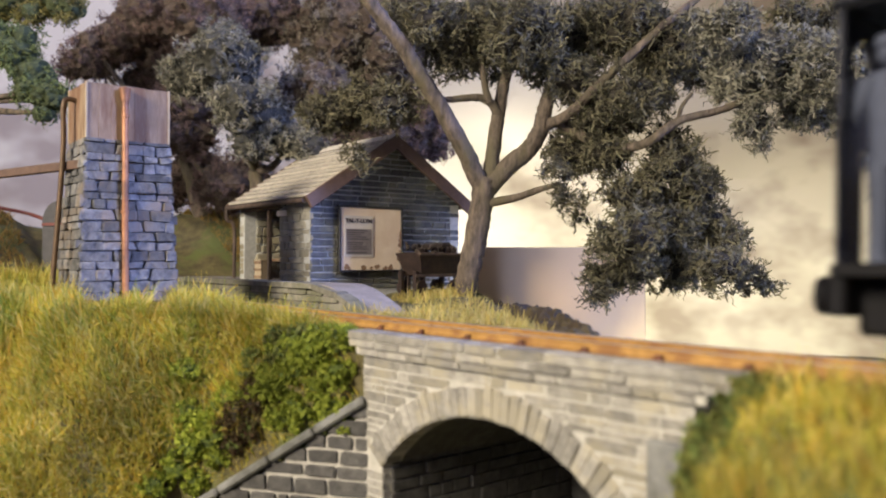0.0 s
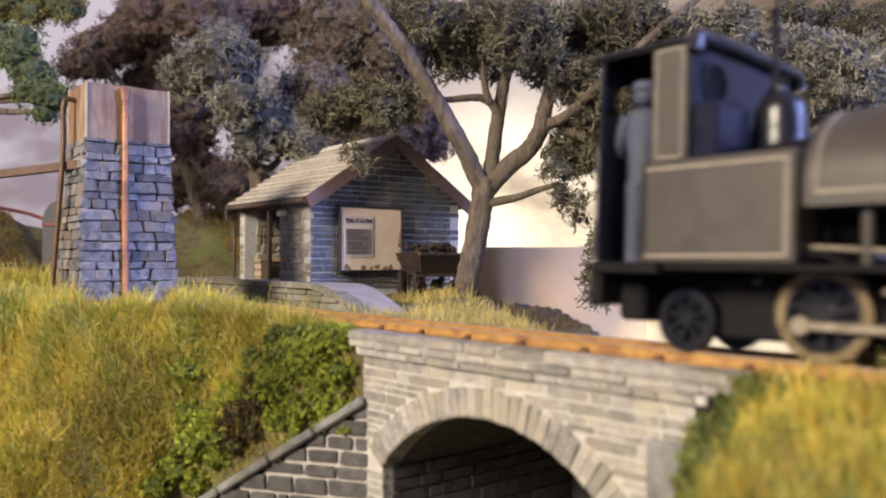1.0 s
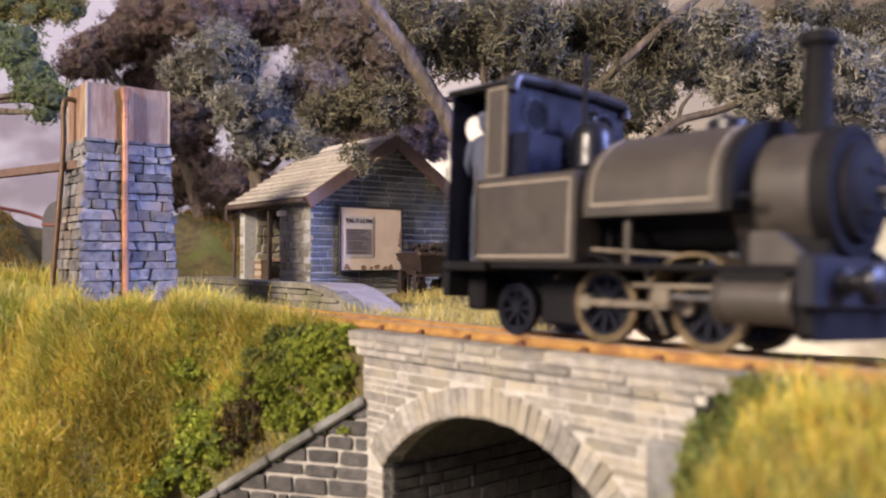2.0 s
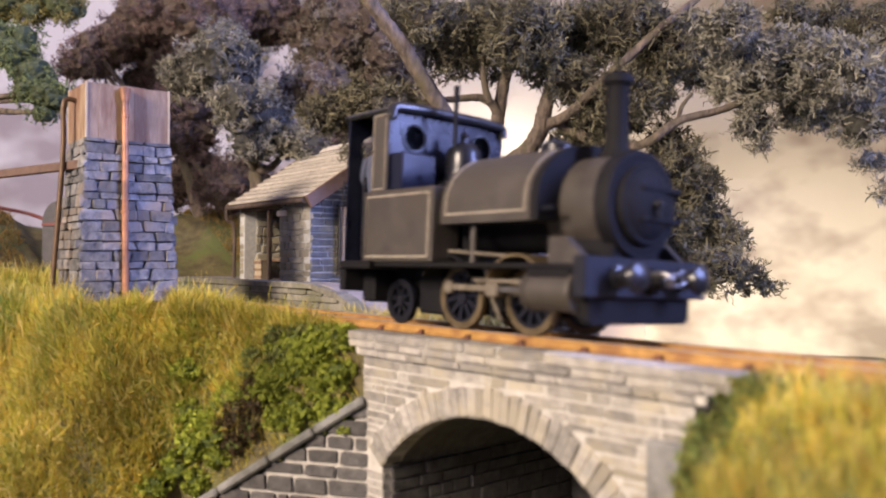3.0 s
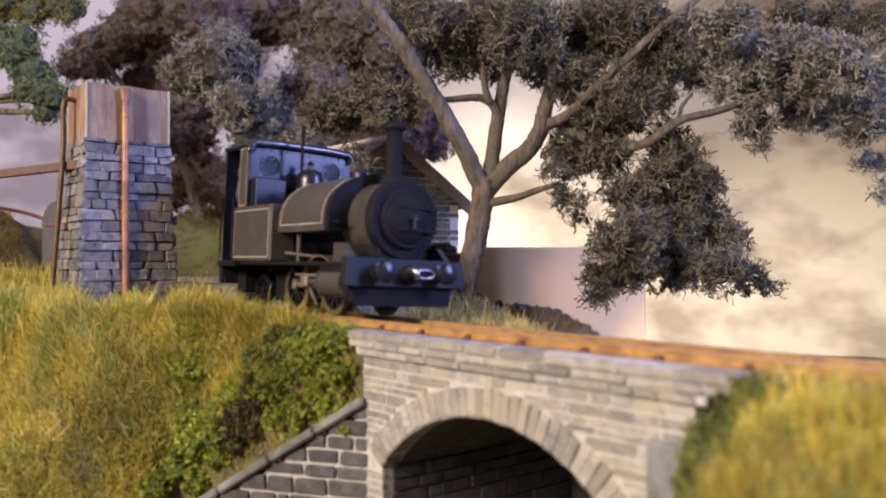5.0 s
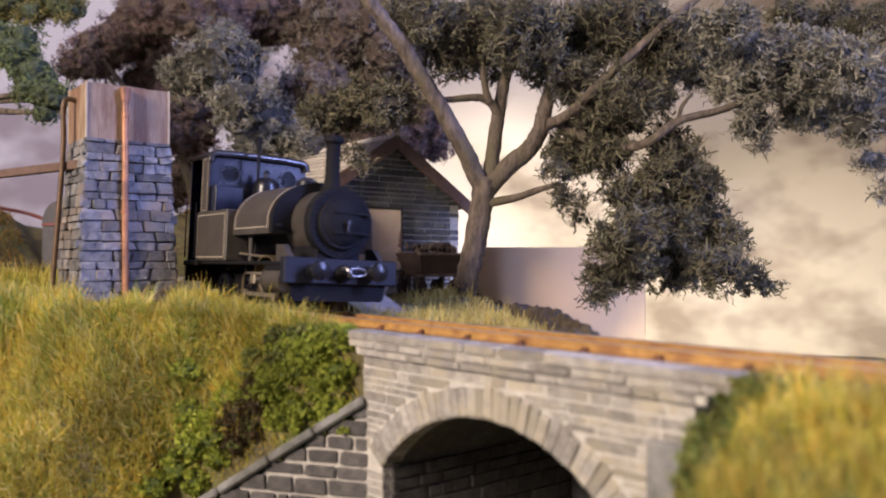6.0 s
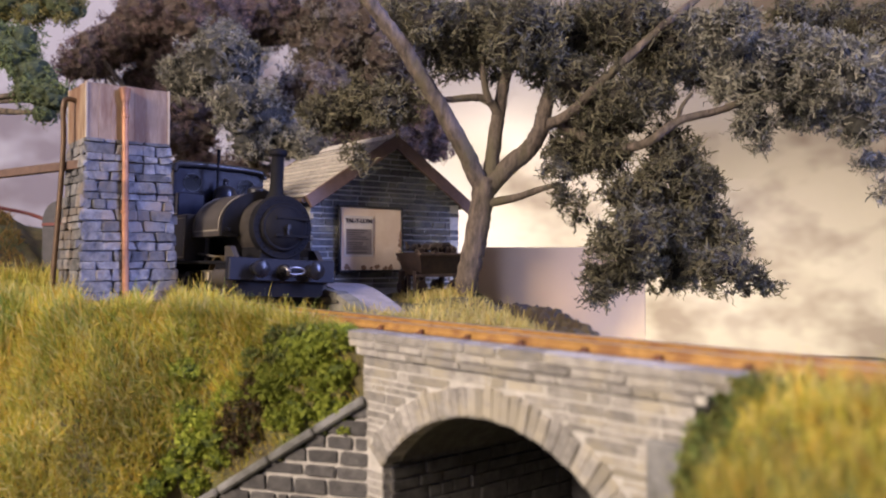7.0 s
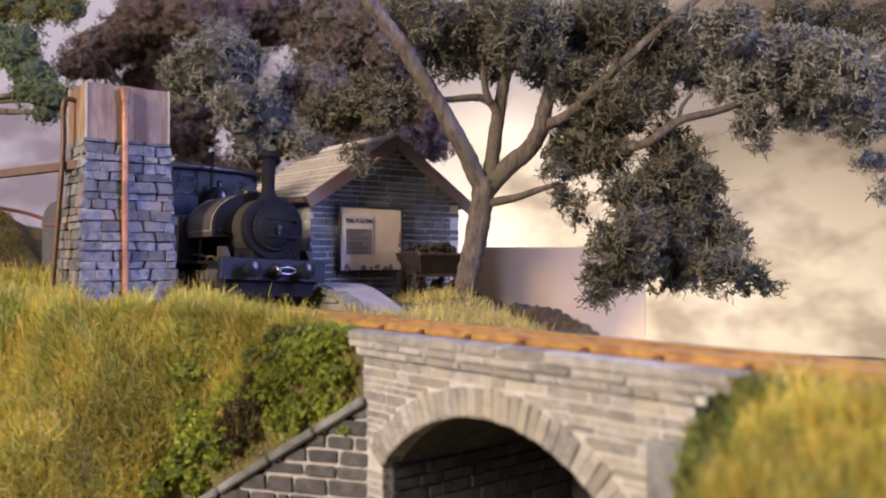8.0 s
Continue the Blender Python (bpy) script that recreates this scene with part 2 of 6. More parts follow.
def box(bm, x0, x1, y0, y1, z0, z1, bevel=0.0, m=None):
    """A box between two corners, with chamfered edges, turned by m."""
    r = bmesh.ops.create_cube(bm, size=1.0)
    vs = r["verts"]
    t = Matrix.Translation(((x0 + x1) / 2, (y0 + y1) / 2, (z0 + z1) / 2)) @ Matrix.Diagonal((abs(x1 - x0), abs(y1 - y0), abs(z1 - z0), 1))
    bmesh.ops.transform(bm, matrix=t, verts=vs)
    if bevel:
        es = list({e for v in vs for e in v.link_edges})
        g = bmesh.ops.bevel(bm, geom=es, offset=bevel, segments=1, affect="EDGES")
        vs = list({v for f in g["faces"] for v in f.verts} | {v for v in vs if v.is_valid})
    if m is not None:
        bmesh.ops.transform(bm, matrix=m, verts=vs)
    return bm


def tube(bm, p0, p1, r0, r1=None, seg=16, caps=True):
    """A round bar from p0 to p1."""
    p0, p1 = Vector(p0), Vector(p1)
    r1 = r0 if r1 is None else r1
    m = Matrix.Translation((p0 + p1) / 2) @ (p1 - p0).to_track_quat("Z", "Y").to_matrix().to_4x4()
    bmesh.ops.create_cone(bm, cap_ends=caps, segments=seg, radius1=r0, radius2=r1, depth=(p1 - p0).length, matrix=m)
    return bm


def path_tube(bm, pts, radii, seg=10, rough=0.0, rnd=None):
    """A tapering limb through the points."""
    rings = []
    pts = [Vector(p) for p in pts]
    q, before = None, None
    for i, p in enumerate(pts):
        d = (pts[min(i + 1, len(pts) - 1)] - pts[max(i - 1, 0)]).normalized()
        # carry the ring's turn along, so that the skin doesn't twist
        q = d.to_track_quat("Z", "Y") if q is None else before.rotation_difference(d) @ q
        before = d
        ring = []
        for k in range(seg):
            a = 2 * math.pi * k / seg
            r = radii[i] * (1 + (rnd.uniform(-rough, rough) if rnd else 0))
            ring.append(bm.verts.new(p + q @ Vector((r * math.cos(a), r * math.sin(a), 0))))
        rings.append(ring)
    for a, b in zip(rings, rings[1:]):
        for k in range(seg):
            bm.faces.new((a[k], a[(k + 1) % seg], b[(k + 1) % seg], b[k]))
    bm.faces.new(list(reversed(rings[0])))
    bm.faces.new(rings[-1])
    return bm


def smooth_line(pts, n=6):
    """More points along a bent line (Catmull-Rom)."""
    pts = [Vector(p) for p in pts]
    out = []
    for i in range(len(pts) - 1):
        a, b, c, d = pts[max(i - 1, 0)], pts[i], pts[i + 1], pts[min(i + 2, len(pts) - 1)]
        for k in range(n):
            t = k / n
            out.append(0.5 * ((2 * b) + (c - a) * t + (2 * a - 5 * b + 4 * c - d) * t * t + (3 * b - a - 3 * c + d) * t ** 3))
    out.append(pts[-1])
    return out


def lathe(bm, prof, axis_m, seg=32):
    """Turn a profile of (radius, height) round the z axis of axis_m."""
    rings = []
    for r, h in prof:
        rings.append([bm.verts.new(axis_m @ Vector((r * math.cos(2 * math.pi * k / seg), r * math.sin(2 * math.pi * k / seg), h))) for k in range(seg)])
    for a, b in zip(rings, rings[1:]):
        for k in range(seg):
            bm.faces.new((a[k], a[(k + 1) % seg], b[(k + 1) % seg], b[k]))
    bm.faces.new(list(reversed(rings[0])))
    bm.faces.new(rings[-1])
    return bm


def prism(bm, outline, y0, y1, plane="xz"):
    """An outline in x and z, thick from y0 to y1 (or in y and z, from x = y0 to y1)."""
    def at(p, d):
        return (p[0], d, p[1]) if plane == "xz" else (d, p[0], p[1])
    a = [bm.verts.new(at(p, y0)) for p in outline]
    b = [bm.verts.new(at(p, y1)) for p in outline]
    n = len(outline)
    bm.faces.new(a)
    bm.faces.new(list(reversed(b)))
    for k in range(n):
        bm.faces.new((a[k], b[k], b[(k + 1) % n], a[(k + 1) % n]))
    bmesh.ops.recalc_face_normals(bm, faces=bm.faces)
    return bm


STONES = {}


ROUGH_STONES = ("tower_stone", "lit_front_stone")


def stone_meshes(mat):
    """Six uneven chamfered blocks, one metre long, that pieces of a wall share."""
    if mat.name not in STONES:
        made = []
        for k in range(6):
            rnd = random.Random(k * 7 + 3)
            bm = bmesh.new()
            c, jit = (0.10, 0.12) if mat.name in ROUGH_STONES else (0.07, 0.04)
            for v in bmesh.ops.create_cube(bm, size=1.0)["verts"]:
                v.co += Vector([rnd.uniform(-jit, jit) for _ in range(3)])
            bmesh.ops.bevel(bm, geom=list(bm.edges), offset=c, segments=1, affect="EDGES")
            me = bpy.data.meshes.new("stone")
            bm.normal_update()
            bm.to_mesh(me)
            bm.free()
            me.materials.append(mat)
            made.append(me)
        STONES[mat.name] = made
    return STONES[mat.name]


def lay_stones(parent, mat, origin, along, spans, height, course, length, depth, joint, seed, name="stone", up=(0, 0, 1), uneven=0.4):
    """Courses of stones on a wall: spans(v) gives the stretches to fill at height v. Each stone is an object of its own."""
    rnd = random.Random(seed)
    o, a, n = Vector(origin), Vector(along).normalized(), Vector(up).normalized()
    out = a.cross(n)
    meshes = stone_meshes(mat)
    v = 0.0
    count = 0
    while v < height - course * 0.3:
        c = min(course * rnd.uniform(0.7, 1.3), height - v)
        for u0, u1 in spans(v + c / 2):
            u = u0
            while u < u1 - 1e-5:
                w = length * rnd.uniform(0.45, 1.6)
                if u1 - (u + w) < length * 0.4:
                    w = u1 - u
                d = depth * (1 + rnd.uniform(-uneven, uneven))
                ob = new(name, meshes[rnd.randrange(6)])
                ctr = o + a * (u + w / 2) + n * (v + c / 2) + out * (d / 2 - depth * 0.5)
                rot = Matrix((a, out, n)).transposed().to_4x4()
                ob.parent = parent
                ob.matrix_basis = Matrix.Translation(ctr) @ rot @ pose(0, 0, 0, 0, rnd.uniform(-1.2, 1.2), 0) @ Matrix.Diagonal((max(w - joint, w * 0.5), d + depth, c - joint, 1))
                u += w
                count += 1
        v += c
    return count


def fibre_mesh(name, mat, roots, dirs, lengths, widths, rng, bend=0.3, two=True, parent=None, blunt=0.25):
    """Thin bent fibres as one mesh: roots and dirs are (n, 3) arrays."""
    n = len(roots)
    d = dirs / np.linalg.norm(dirs, axis=1)[:, None]
    side = np.cross(d, rng.normal(size=(n, 3)))
    side /= np.linalg.norm(side, axis=1)[:, None] + 1e-9
    bendv = rng.normal(size=(n, 3)) * bend
    L, W = lengths[:, None], widths[:, None]
    mid = roots + d * L * 0.5 + bendv * L * 0.15
    tip = roots + (d + bendv) * L
    if two:
        if bend > 0.5:
            # curled twigs in three pieces
            curl = np.cross(d, side) * L
            line = [roots, roots + d * L * 0.34 + curl * 0.24, roots + d * L * 0.62 - curl * 0.06 + bendv * L * 0.12, roots + d * L * 0.86 + curl * 0.20 + bendv * L * 0.20]
            thick = (1.0, 1.0, 0.9, blunt)
        else:
            line, thick = [roots, mid, tip], (1.0, 1.0, blunt)
        m = len(line)
        v = np.stack([p + sg * side * W * k for p, k in zip(line, thick) for sg in (-1, 1)], 1).reshape(-1, 3)
        k = np.arange(n)[:, None] * (2 * m)
        loops = np.concatenate([k + np.array([[2 * i, 2 * i + 1, 2 * i + 3, 2 * i + 2]]) for i in range(m - 1)], 1)
        starts = (np.arange(n)[:, None] * (4 * (m - 1)) + np.arange(m - 1)[None, :] * 4).ravel()
        totals = np.full(n * (m - 1), 4)
    else:
        v = np.stack([roots - side * W, roots + side * W, tip], 1).reshape(-1, 3)
        loops = np.arange(n * 3).reshape(n, 3)
        starts = np.arange(n) * 3
        totals = np.full(n, 3)
    me = bpy.data.meshes.new(name)
    me.vertices.add(len(v))
    me.vertices.foreach_set("co", v.astype(np.float32).ravel())
    me.loops.add(loops.size)
    me.loops.foreach_set("vertex_index", loops.astype(np.int32).ravel())
    me.polygons.add(len(starts))
    me.polygons.foreach_set("loop_start", starts.astype(np.int32))
    me.polygons.foreach_set("loop_total", totals.astype(np.int32))
    me.update(calc_edges=True)
    me.validate()
    me.materials.append(mat)
    ob = new(name, me)
    if parent:
        ob.parent = parent
    return ob


# ---- the lie of the land ----
CANT = 2.7                     # the inner rail of the bend lies lower, in degrees
CURVE = 0.0437 / 0.12          # the track bends very slightly, about 2.75 m radius


def on_track(s, x=0.0, y=0.0, z=0.0):
    """The pose at s metres along the track."""
    t = CURVE * s
    return pose(math.sin(t) / CURVE, (1 - math.cos(t)) / CURVE, 0, 0, 0, math.degrees(t)) @ pose(0, -0.0092, 0, -CANT, 0, 0) @ pose(x, y + 0.0092, z)


def step(a, b, t):
    t = np.clip((t - a) / (b - a), 0, 1)
    return t * t * (3 - 2 * t)


VALLEY = -0.078
WING = (Vector((-0.0085, -0.0205, 0)), Vector((-0.8398, -0.543, 0)))


def crest(x):
    """How far out the near shelf reaches before the bank falls away."""
    return -0.0215 - 0.0055 * step(-0.012, -0.055, x) - 0.045 * step(-0.052, -0.105, x) - 0.75 * np.maximum(0, -0.105 - x) - 0.010 * step(0.10, 0.14, x)


def knoll(x, y, cx, cy, r, h):
    return h * np.exp(-((x - cx) ** 2 + (y - cy) ** 2) / (r * r))


def land(x, y, passage=False):
    """Height of the ground: a bank with a shelf on which the track runs, cut by the valley under the bridge."""
    bed = -0.0042 + 0 * x
    # near side: a shelf that widens to the left, then a slope
    rise = 0.0060 * step(-0.035, -0.12, x) * step(-0.016, -0.030, y) + 0.004 * step(-0.13, -0.2, x) * step(-0.02, -0.05, y)
    steep = 2.0 - 0.85 * step(-0.050, -0.090, x) - 1.25 * step(0.06, 0.10, x)
    near = np.maximum(bed + rise - np.maximum(0, crest(x) - y) * steep, VALLEY)
    # far side: level by the track, a little higher round the hut, knolls under the wood
    far = bed + 0.006 * step(0.045, 0.09, y) * step(-0.02, -0.09, x) * step(0.20, 0.14, y)
    far = far + knoll(x, y, -0.36, 0.085, 0.075, 0.050) + knoll(x, y, -0.46, 0.00, 0.07, 0.026) + knoll(x, y, -0.42, -0.05, 0.06, 0.030) * step(-0.2, -0.3, x)
    near = near + (knoll(x, y, -0.46, 0.00, 0.07, 0.026) + knoll(x, y, -0.42, -0.05, 0.06, 0.030)) * step(-0.24, -0.32, x) + knoll(x, y, -0.36, 0.085, 0.075, 0.050) * step(-0.2, -0.3, x)
    z = np.where(y < 0.0, near, far)
    # the valley: between the wing walls in front, past the rocky edge behind
    wx = (x + 0.0085) * 0.543 - (y + 0.0205) * 0.8398
    wu = -(x + 0.0085) * 0.8398 - (y + 0.0205) * 0.543
    wing_cut = step(-0.0055, -0.0015, wx) * step(0.070, 0.058, wu)
    front_cut = np.maximum(wing_cut, step(-0.0045, -0.0035, x) * (y > -0.0190)) * step(0.1130, 0.1080, x - 0.16 * np.maximum(0, -0.022 - y))
    back_edge = 0.038 - 1.75 * np.maximum(0, y - 0.027)
    back_cut = step(-0.003, 0.012, x - back_edge)
    cut = np.where(y < 0.0, front_cut, np.where(y < 0.02, step(-0.0045, -0.0035, x) * step(0.101, 0.100, x), back_cut))
    if passage:
        # room for the vault of the bridge under the bank behind the track
        cut = np.maximum(cut, step(-0.0045, -0.0035, x) * step(0.0835, 0.0825, y) * (y > 0.0))
    return z * (1 - cut) + VALLEY * cut


def build_ground():
    xs = np.concatenate([np.linspace(-0.72, -0.26, 60), np.linspace(-0.255, 0.26, 260), np.linspace(0.27, 0.45, 16)])
    ys = np.concatenate([np.linspace(-0.32, -0.12, 40), np.linspace(-0.118, 0.15, 150), np.linspace(0.155, 0.72, 60)])
    gx, gy = np.meshgrid(xs, ys)
    gz = land(gx, gy, True)
    bm = bmesh.new()
    grid = []
    for j in range(len(ys)):
        row = []
        for i in range(len(xs)):
            p = Vector((gx[j, i], gy[j, i], gz[j, i]))
            rough = 0.0022 if abs(p.y) > 0.022 else 0.0004
            p.z += rough * noise.noise(p * 60) + 0.4 * rough * noise.noise(p * 220)
            row.append(bm.verts.new(p))
        grid.append(row)
    for j in range(len(ys) - 1):
        for i in range(len(xs) - 1):
            bm.faces.new((grid[j][i], grid[j][i + 1], grid[j + 1][i + 1], grid[j + 1][i]))
    tagged(part("ground", bm, M_EARTH, smooth=True), "brown earth and turf of the modelled embankment", "ground", kind="structure")


build_ground()


def build_rear_bank():
    """Turf and dark rock that lie over the vault behind the track."""
    xs, ys = np.linspace(-0.0062, 0.062, 64), np.linspace(0.0170, 0.0838, 62)
    bm = bmesh.new()
    grid = []
    for y in ys:
        row = []
        for x in xs:
            z = max(float(land(np.array([x]), np.array([y]))[0]), -0.030)
            p = Vector((x, y, z))
            edge = 0.038 - 1.75 * max(0, y - 0.027) - x
            k = 0.0030 if abs(edge) < 0.012 else 0.0010
            p.z += k * (noise.noise(p * 140) + 0.5 * noise.noise(p * 420)) + (0.0014 if 0 < edge < 0.012 else 0)
            row.append(bm.verts.new(p))
        grid.append(row)
    for a, b in zip(grid, grid[1:]):
        for i in range(len(xs) - 1):
            bm.faces.new((a[i], a[i + 1], b[i + 1], b[i]))
    tagged(part("rear_bank", bm, M_ROCK, smooth=True), "dark rocky edge of the ground behind the track", "ground", kind="structure")


M_ROCK = material("dark_rock", (0.022, 0.016, 0.012), (0.065, 0.047, 0.03), 300, 0.95, bump=1.0, c3=(0.085, 0.065, 0.028), scale3=60, depth=0.001)
build_rear_bank()


def build_rocks():
    rnd = random.Random(77)
    for x, y, w, h in (ROCKS):
        bm = bmesh.new()
        bmesh.ops.create_icosphere(bm, subdivisions=3, radius=1.0)
        off = Vector((rnd.uniform(0, 9), rnd.uniform(0, 9), 0))
        for v in bm.verts:
            v.co *= 1 + 0.45 * noise.noise(v.co * 1.7 + off) + 0.25 * noise.noise(v.co * 4.5 + off)
            v.co = Vector((v.co.x * w, v.co.y * w * 0.8, v.co.z * h * 1.35))
        ob = part("rock", bm, M_ROCK, smooth=True)
        ob.matrix_world = pose(x, y, -0.0042, 0, 0, rnd.uniform(-40, 40))
        tagged(ob, "dark brown broken rock at the edge behind the track", "rock", "rocks behind the track")


ROCKS = [(-0.0690, 0.0890, 0.0040, 0.0030), (-0.0560, 0.0830, 0.0035, 0.0026), (-0.0430, 0.0760, 0.0055, 0.0036), (-0.0330, 0.0700, 0.0040, 0.0030), (-0.0225, 0.0640, 0.0050, 0.0042), (-0.0120, 0.0570, 0.0050, 0.0036), (-0.0020, 0.0505, 0.0048, 0.0040), (0.0070, 0.0450, 0.0042, 0.0034), (0.0150, 0.0395, 0.0040, 0.0036), (0.0240, 0.0340, 0.0038, 0.0030), (0.0320, 0.0285, 0.0034, 0.0024)]
build_rocks()


# ---- bridge ----
ARCH_X, ARCH_Z, ARCH_R = 0.0407, -0.0718, 0.052
BRIDGE = pose(0.046, -0.0185, 0, 0, 0, 2.0) @ pose(-0.046, 0, 0)     # local y = 0 is the wall's face, the wall's front looks to -y


def arch_height(x, r=ARCH_R):
    d = r * r - (x - ARCH_X) ** 2
    return ARCH_Z + math.sqrt(d) if d > 0 else -1.0


def build_bridge():
    b = thing("bridge", "weathered pale stone arch bridge carrying the narrow-gauge track", "bridge", BRIDGE)
    x0, x1, bottom, top = -0.0082, 0.0965, VALLEY - 0.004, -0.0085
    inner0, inner1 = 0.0005, 0.0809
    spring = arch_height(inner0)
    # spandrel wall with the arch opening through it
    outline = [(x0, bottom), (inner0, bottom), (inner0, spring)]
    outline += [(x, arch_height(x)) for x in np.linspace(inner0, inner1, 40)[1:-1]]
    outline += [(inner1, spring), (inner1, bottom), (x1, bottom), (x1, top), (x0, top)]
    part("wall_core", prism(bmesh.new(), outline, 0.0012, 0.0070), M_BRIDGE_MORTAR, b)
    # pale bridge, but a dark vault: shade under the arch put into its colour
    part("vault", prism(bmesh.new(), outline, 0.0072, 0.0400), M_DARKSTONE_VAULTSHADE, b, "arch vault coloured dark for the shade under it")
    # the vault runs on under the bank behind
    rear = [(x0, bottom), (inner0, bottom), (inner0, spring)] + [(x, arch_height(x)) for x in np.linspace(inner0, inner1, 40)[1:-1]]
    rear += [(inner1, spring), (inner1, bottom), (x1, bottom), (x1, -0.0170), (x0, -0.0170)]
    part("rear_vault", prism(bmesh.new(), rear, 0.0402, 0.080), M_DARKSTONE_VAULTSHADE, b)
    # added end wall that stops window light from entering the passage behind
    part("vault_end", box(bmesh.new(), inner0 - 0.004, inner1 + 0.004, 0.0802, 0.0830, bottom, ARCH_Z + ARCH_R + 0.003), M_DARKSTONE_VAULTSHADE, b, "added dark wall that keeps light out of the passage")
    # parapet band under the coping
    bm = box(bmesh.new(), -0.0132, 0.1068, -0.0004, 0.0060, -0.0062, -0.0022, 0.0004)
    box(bm, -0.0105, 0.0995, 0.0000, 0.0060, -0.0088, -0.0064, 0.0003)
    part("coping_core", bm, M_BRIDGE_MORTAR, b)
    rnd = random.Random(11)
    ms = stone_meshes(M_BRIDGE)

    def block(name, x, y, z, w, d, h, turn=0.0):
        ob = new(name, ms[rnd.randrange(6)])
        ob.parent = b
        ob.matrix_basis = pose(x, y, z, 0, turn, 0) @ Matrix.Diagonal((w, d, h, 1))
    # coping stones, long and thin
    for z, h, ya, xa, xb, ln in ((-0.0033, 0.0026, -0.0010, -0.0136, 0.1072, 0.0125), (-0.0056, 0.0022, -0.0008, -0.0134, 0.1070, 0.0110), (-0.0078, 0.0022, -0.0004, -0.0090, 0.0975, 0.0095)):
        x = xa
        while x < xb - 1e-4:
            w = ln * rnd.uniform(0.6, 1.5)
            if xb - x - w < ln * 0.5:
                w = xb - x
            block("coping_stone", x + w / 2, ya + 0.003 + rnd.uniform(-0.0002, 0.0002), z, w - 0.0004, 0.0066, h - 0.0004)
            x += w
    # voussoirs
    a0 = math.atan2(spring - ARCH_Z, inner0 - ARCH_X)
    a1 = math.atan2(spring - ARCH_Z, inner1 - ARCH_X)
    n = 34
    for k in range(n):
        a = a0 + (a1 - a0) * (k + 0.5) / n
        deep = 0.0075 + rnd.uniform(-0.0006, 0.0008)
        r = ARCH_R + deep / 2
        w = abs(a1 - a0) / n * r
        block("arch_stone", ARCH_X + r * math.cos(a), 0.0035 + rnd.uniform(-0.0002, 0.0002), ARCH_Z + r * math.sin(a), deep, 0.0060, w * 0.985, -math.degrees(a))

    part("pilaster", box(bmesh.new(), 0.0868, 0.0972, -0.0007, 0.0050, bottom, -0.0165, 0.0006), M_COPING, b, "plain grey corner pier")

    def spans(v):
        z = VALLEY + v
        lo, hi = x0, x1
        ring = ARCH_R + 0.0078
        d = ring * ring - (z - ARCH_Z) ** 2
        if d <= 0 or z > ARCH_Z + ring:
            return [(lo, hi)]
        h = math.sqrt(d)
        if z < spring:
            return [(lo, inner0 + 0.0003), (inner1 - 0.0003, hi)]
        return [s for s in ((lo, ARCH_X - h), (ARCH_X + h, hi)) if s[1] - s[0] > 0.002]
    lay_stones(b, M_BRIDGE, (0, 0.0015, VALLEY), (1, 0, 0), spans, top - VALLEY, 0.0024, 0.0105, 0.0005, 0.0005, 5)
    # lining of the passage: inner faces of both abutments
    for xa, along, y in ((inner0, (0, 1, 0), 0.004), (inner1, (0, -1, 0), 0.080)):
        lay_stones(b, M_DARKSTONE_VAULTSHADE, (xa, y, VALLEY), along, lambda v: [(0, 0.076)], spring - VALLEY + 0.002, 0.0042, 0.0085, 0.0009, 0.0006, 8)
    return b


def build_wing_wall():
    o, d = WING
    m = Matrix.Translation(o) @ pose(0, 0, 0, 0, 0, math.degrees(math.atan2(-d.y, -d.x)))   # local +x runs back to the bridge, -x out along the wall
    w = thing("wing_wall", "dark slate wing wall with a sloping grey coping", "retaining wall", m)
    length, slope = 0.066, -0.625

    def top(u):
        return -0.0225 + slope * -u
    ztop0, ztop1 = -0.0225, -0.0225 + slope * length
    outline = [(0.004, VALLEY - 0.01), (0.004, ztop0 - 0.0015), (-length, ztop1 - 0.0015), (-length, VALLEY - 0.01)]
    part("wall_core", prism(bmesh.new(), outline, 0.0008, 0.006), M_WINGMORTAR, w)

    def spans(v):
        z = VALLEY + v
        u = (ztop0 - z) / slope
        return [(max(u + 0.001, -length), 0.003)] if u < 0 else []
    lay_stones(w, M_DARKSTONE_VAULTSHADE, (0, 0.0008, VALLEY), (1, 0, 0), spans, ztop0 - VALLEY, 0.0044, 0.0085, 0.0010, 0.0011, 21)
    # sloping coping in lengths
    run = length
    ang = math.degrees(math.atan(-slope))
    u = 0.002
    rnd = random.Random(4)
    while u > -run:
        ln = rnd.uniform(0.016, 0.026)
        bm = box(bmesh.new(), -ln / 2 + 0.0002, ln / 2 - 0.0002, -0.0022, 0.0065, -0.0012, 0.0014, 0.0007)
        ob = part("coping_stone", bm, M_COPING, w)
        ob.matrix_basis = pose(u - ln / 2 * math.cos(radians(ang)), 0, ztop0 + slope * -(u - ln / 2 * math.cos(radians(ang))), 0, -ang, 0)
        u -= ln * math.cos(radians(ang))


build_bridge()
build_wing_wall()


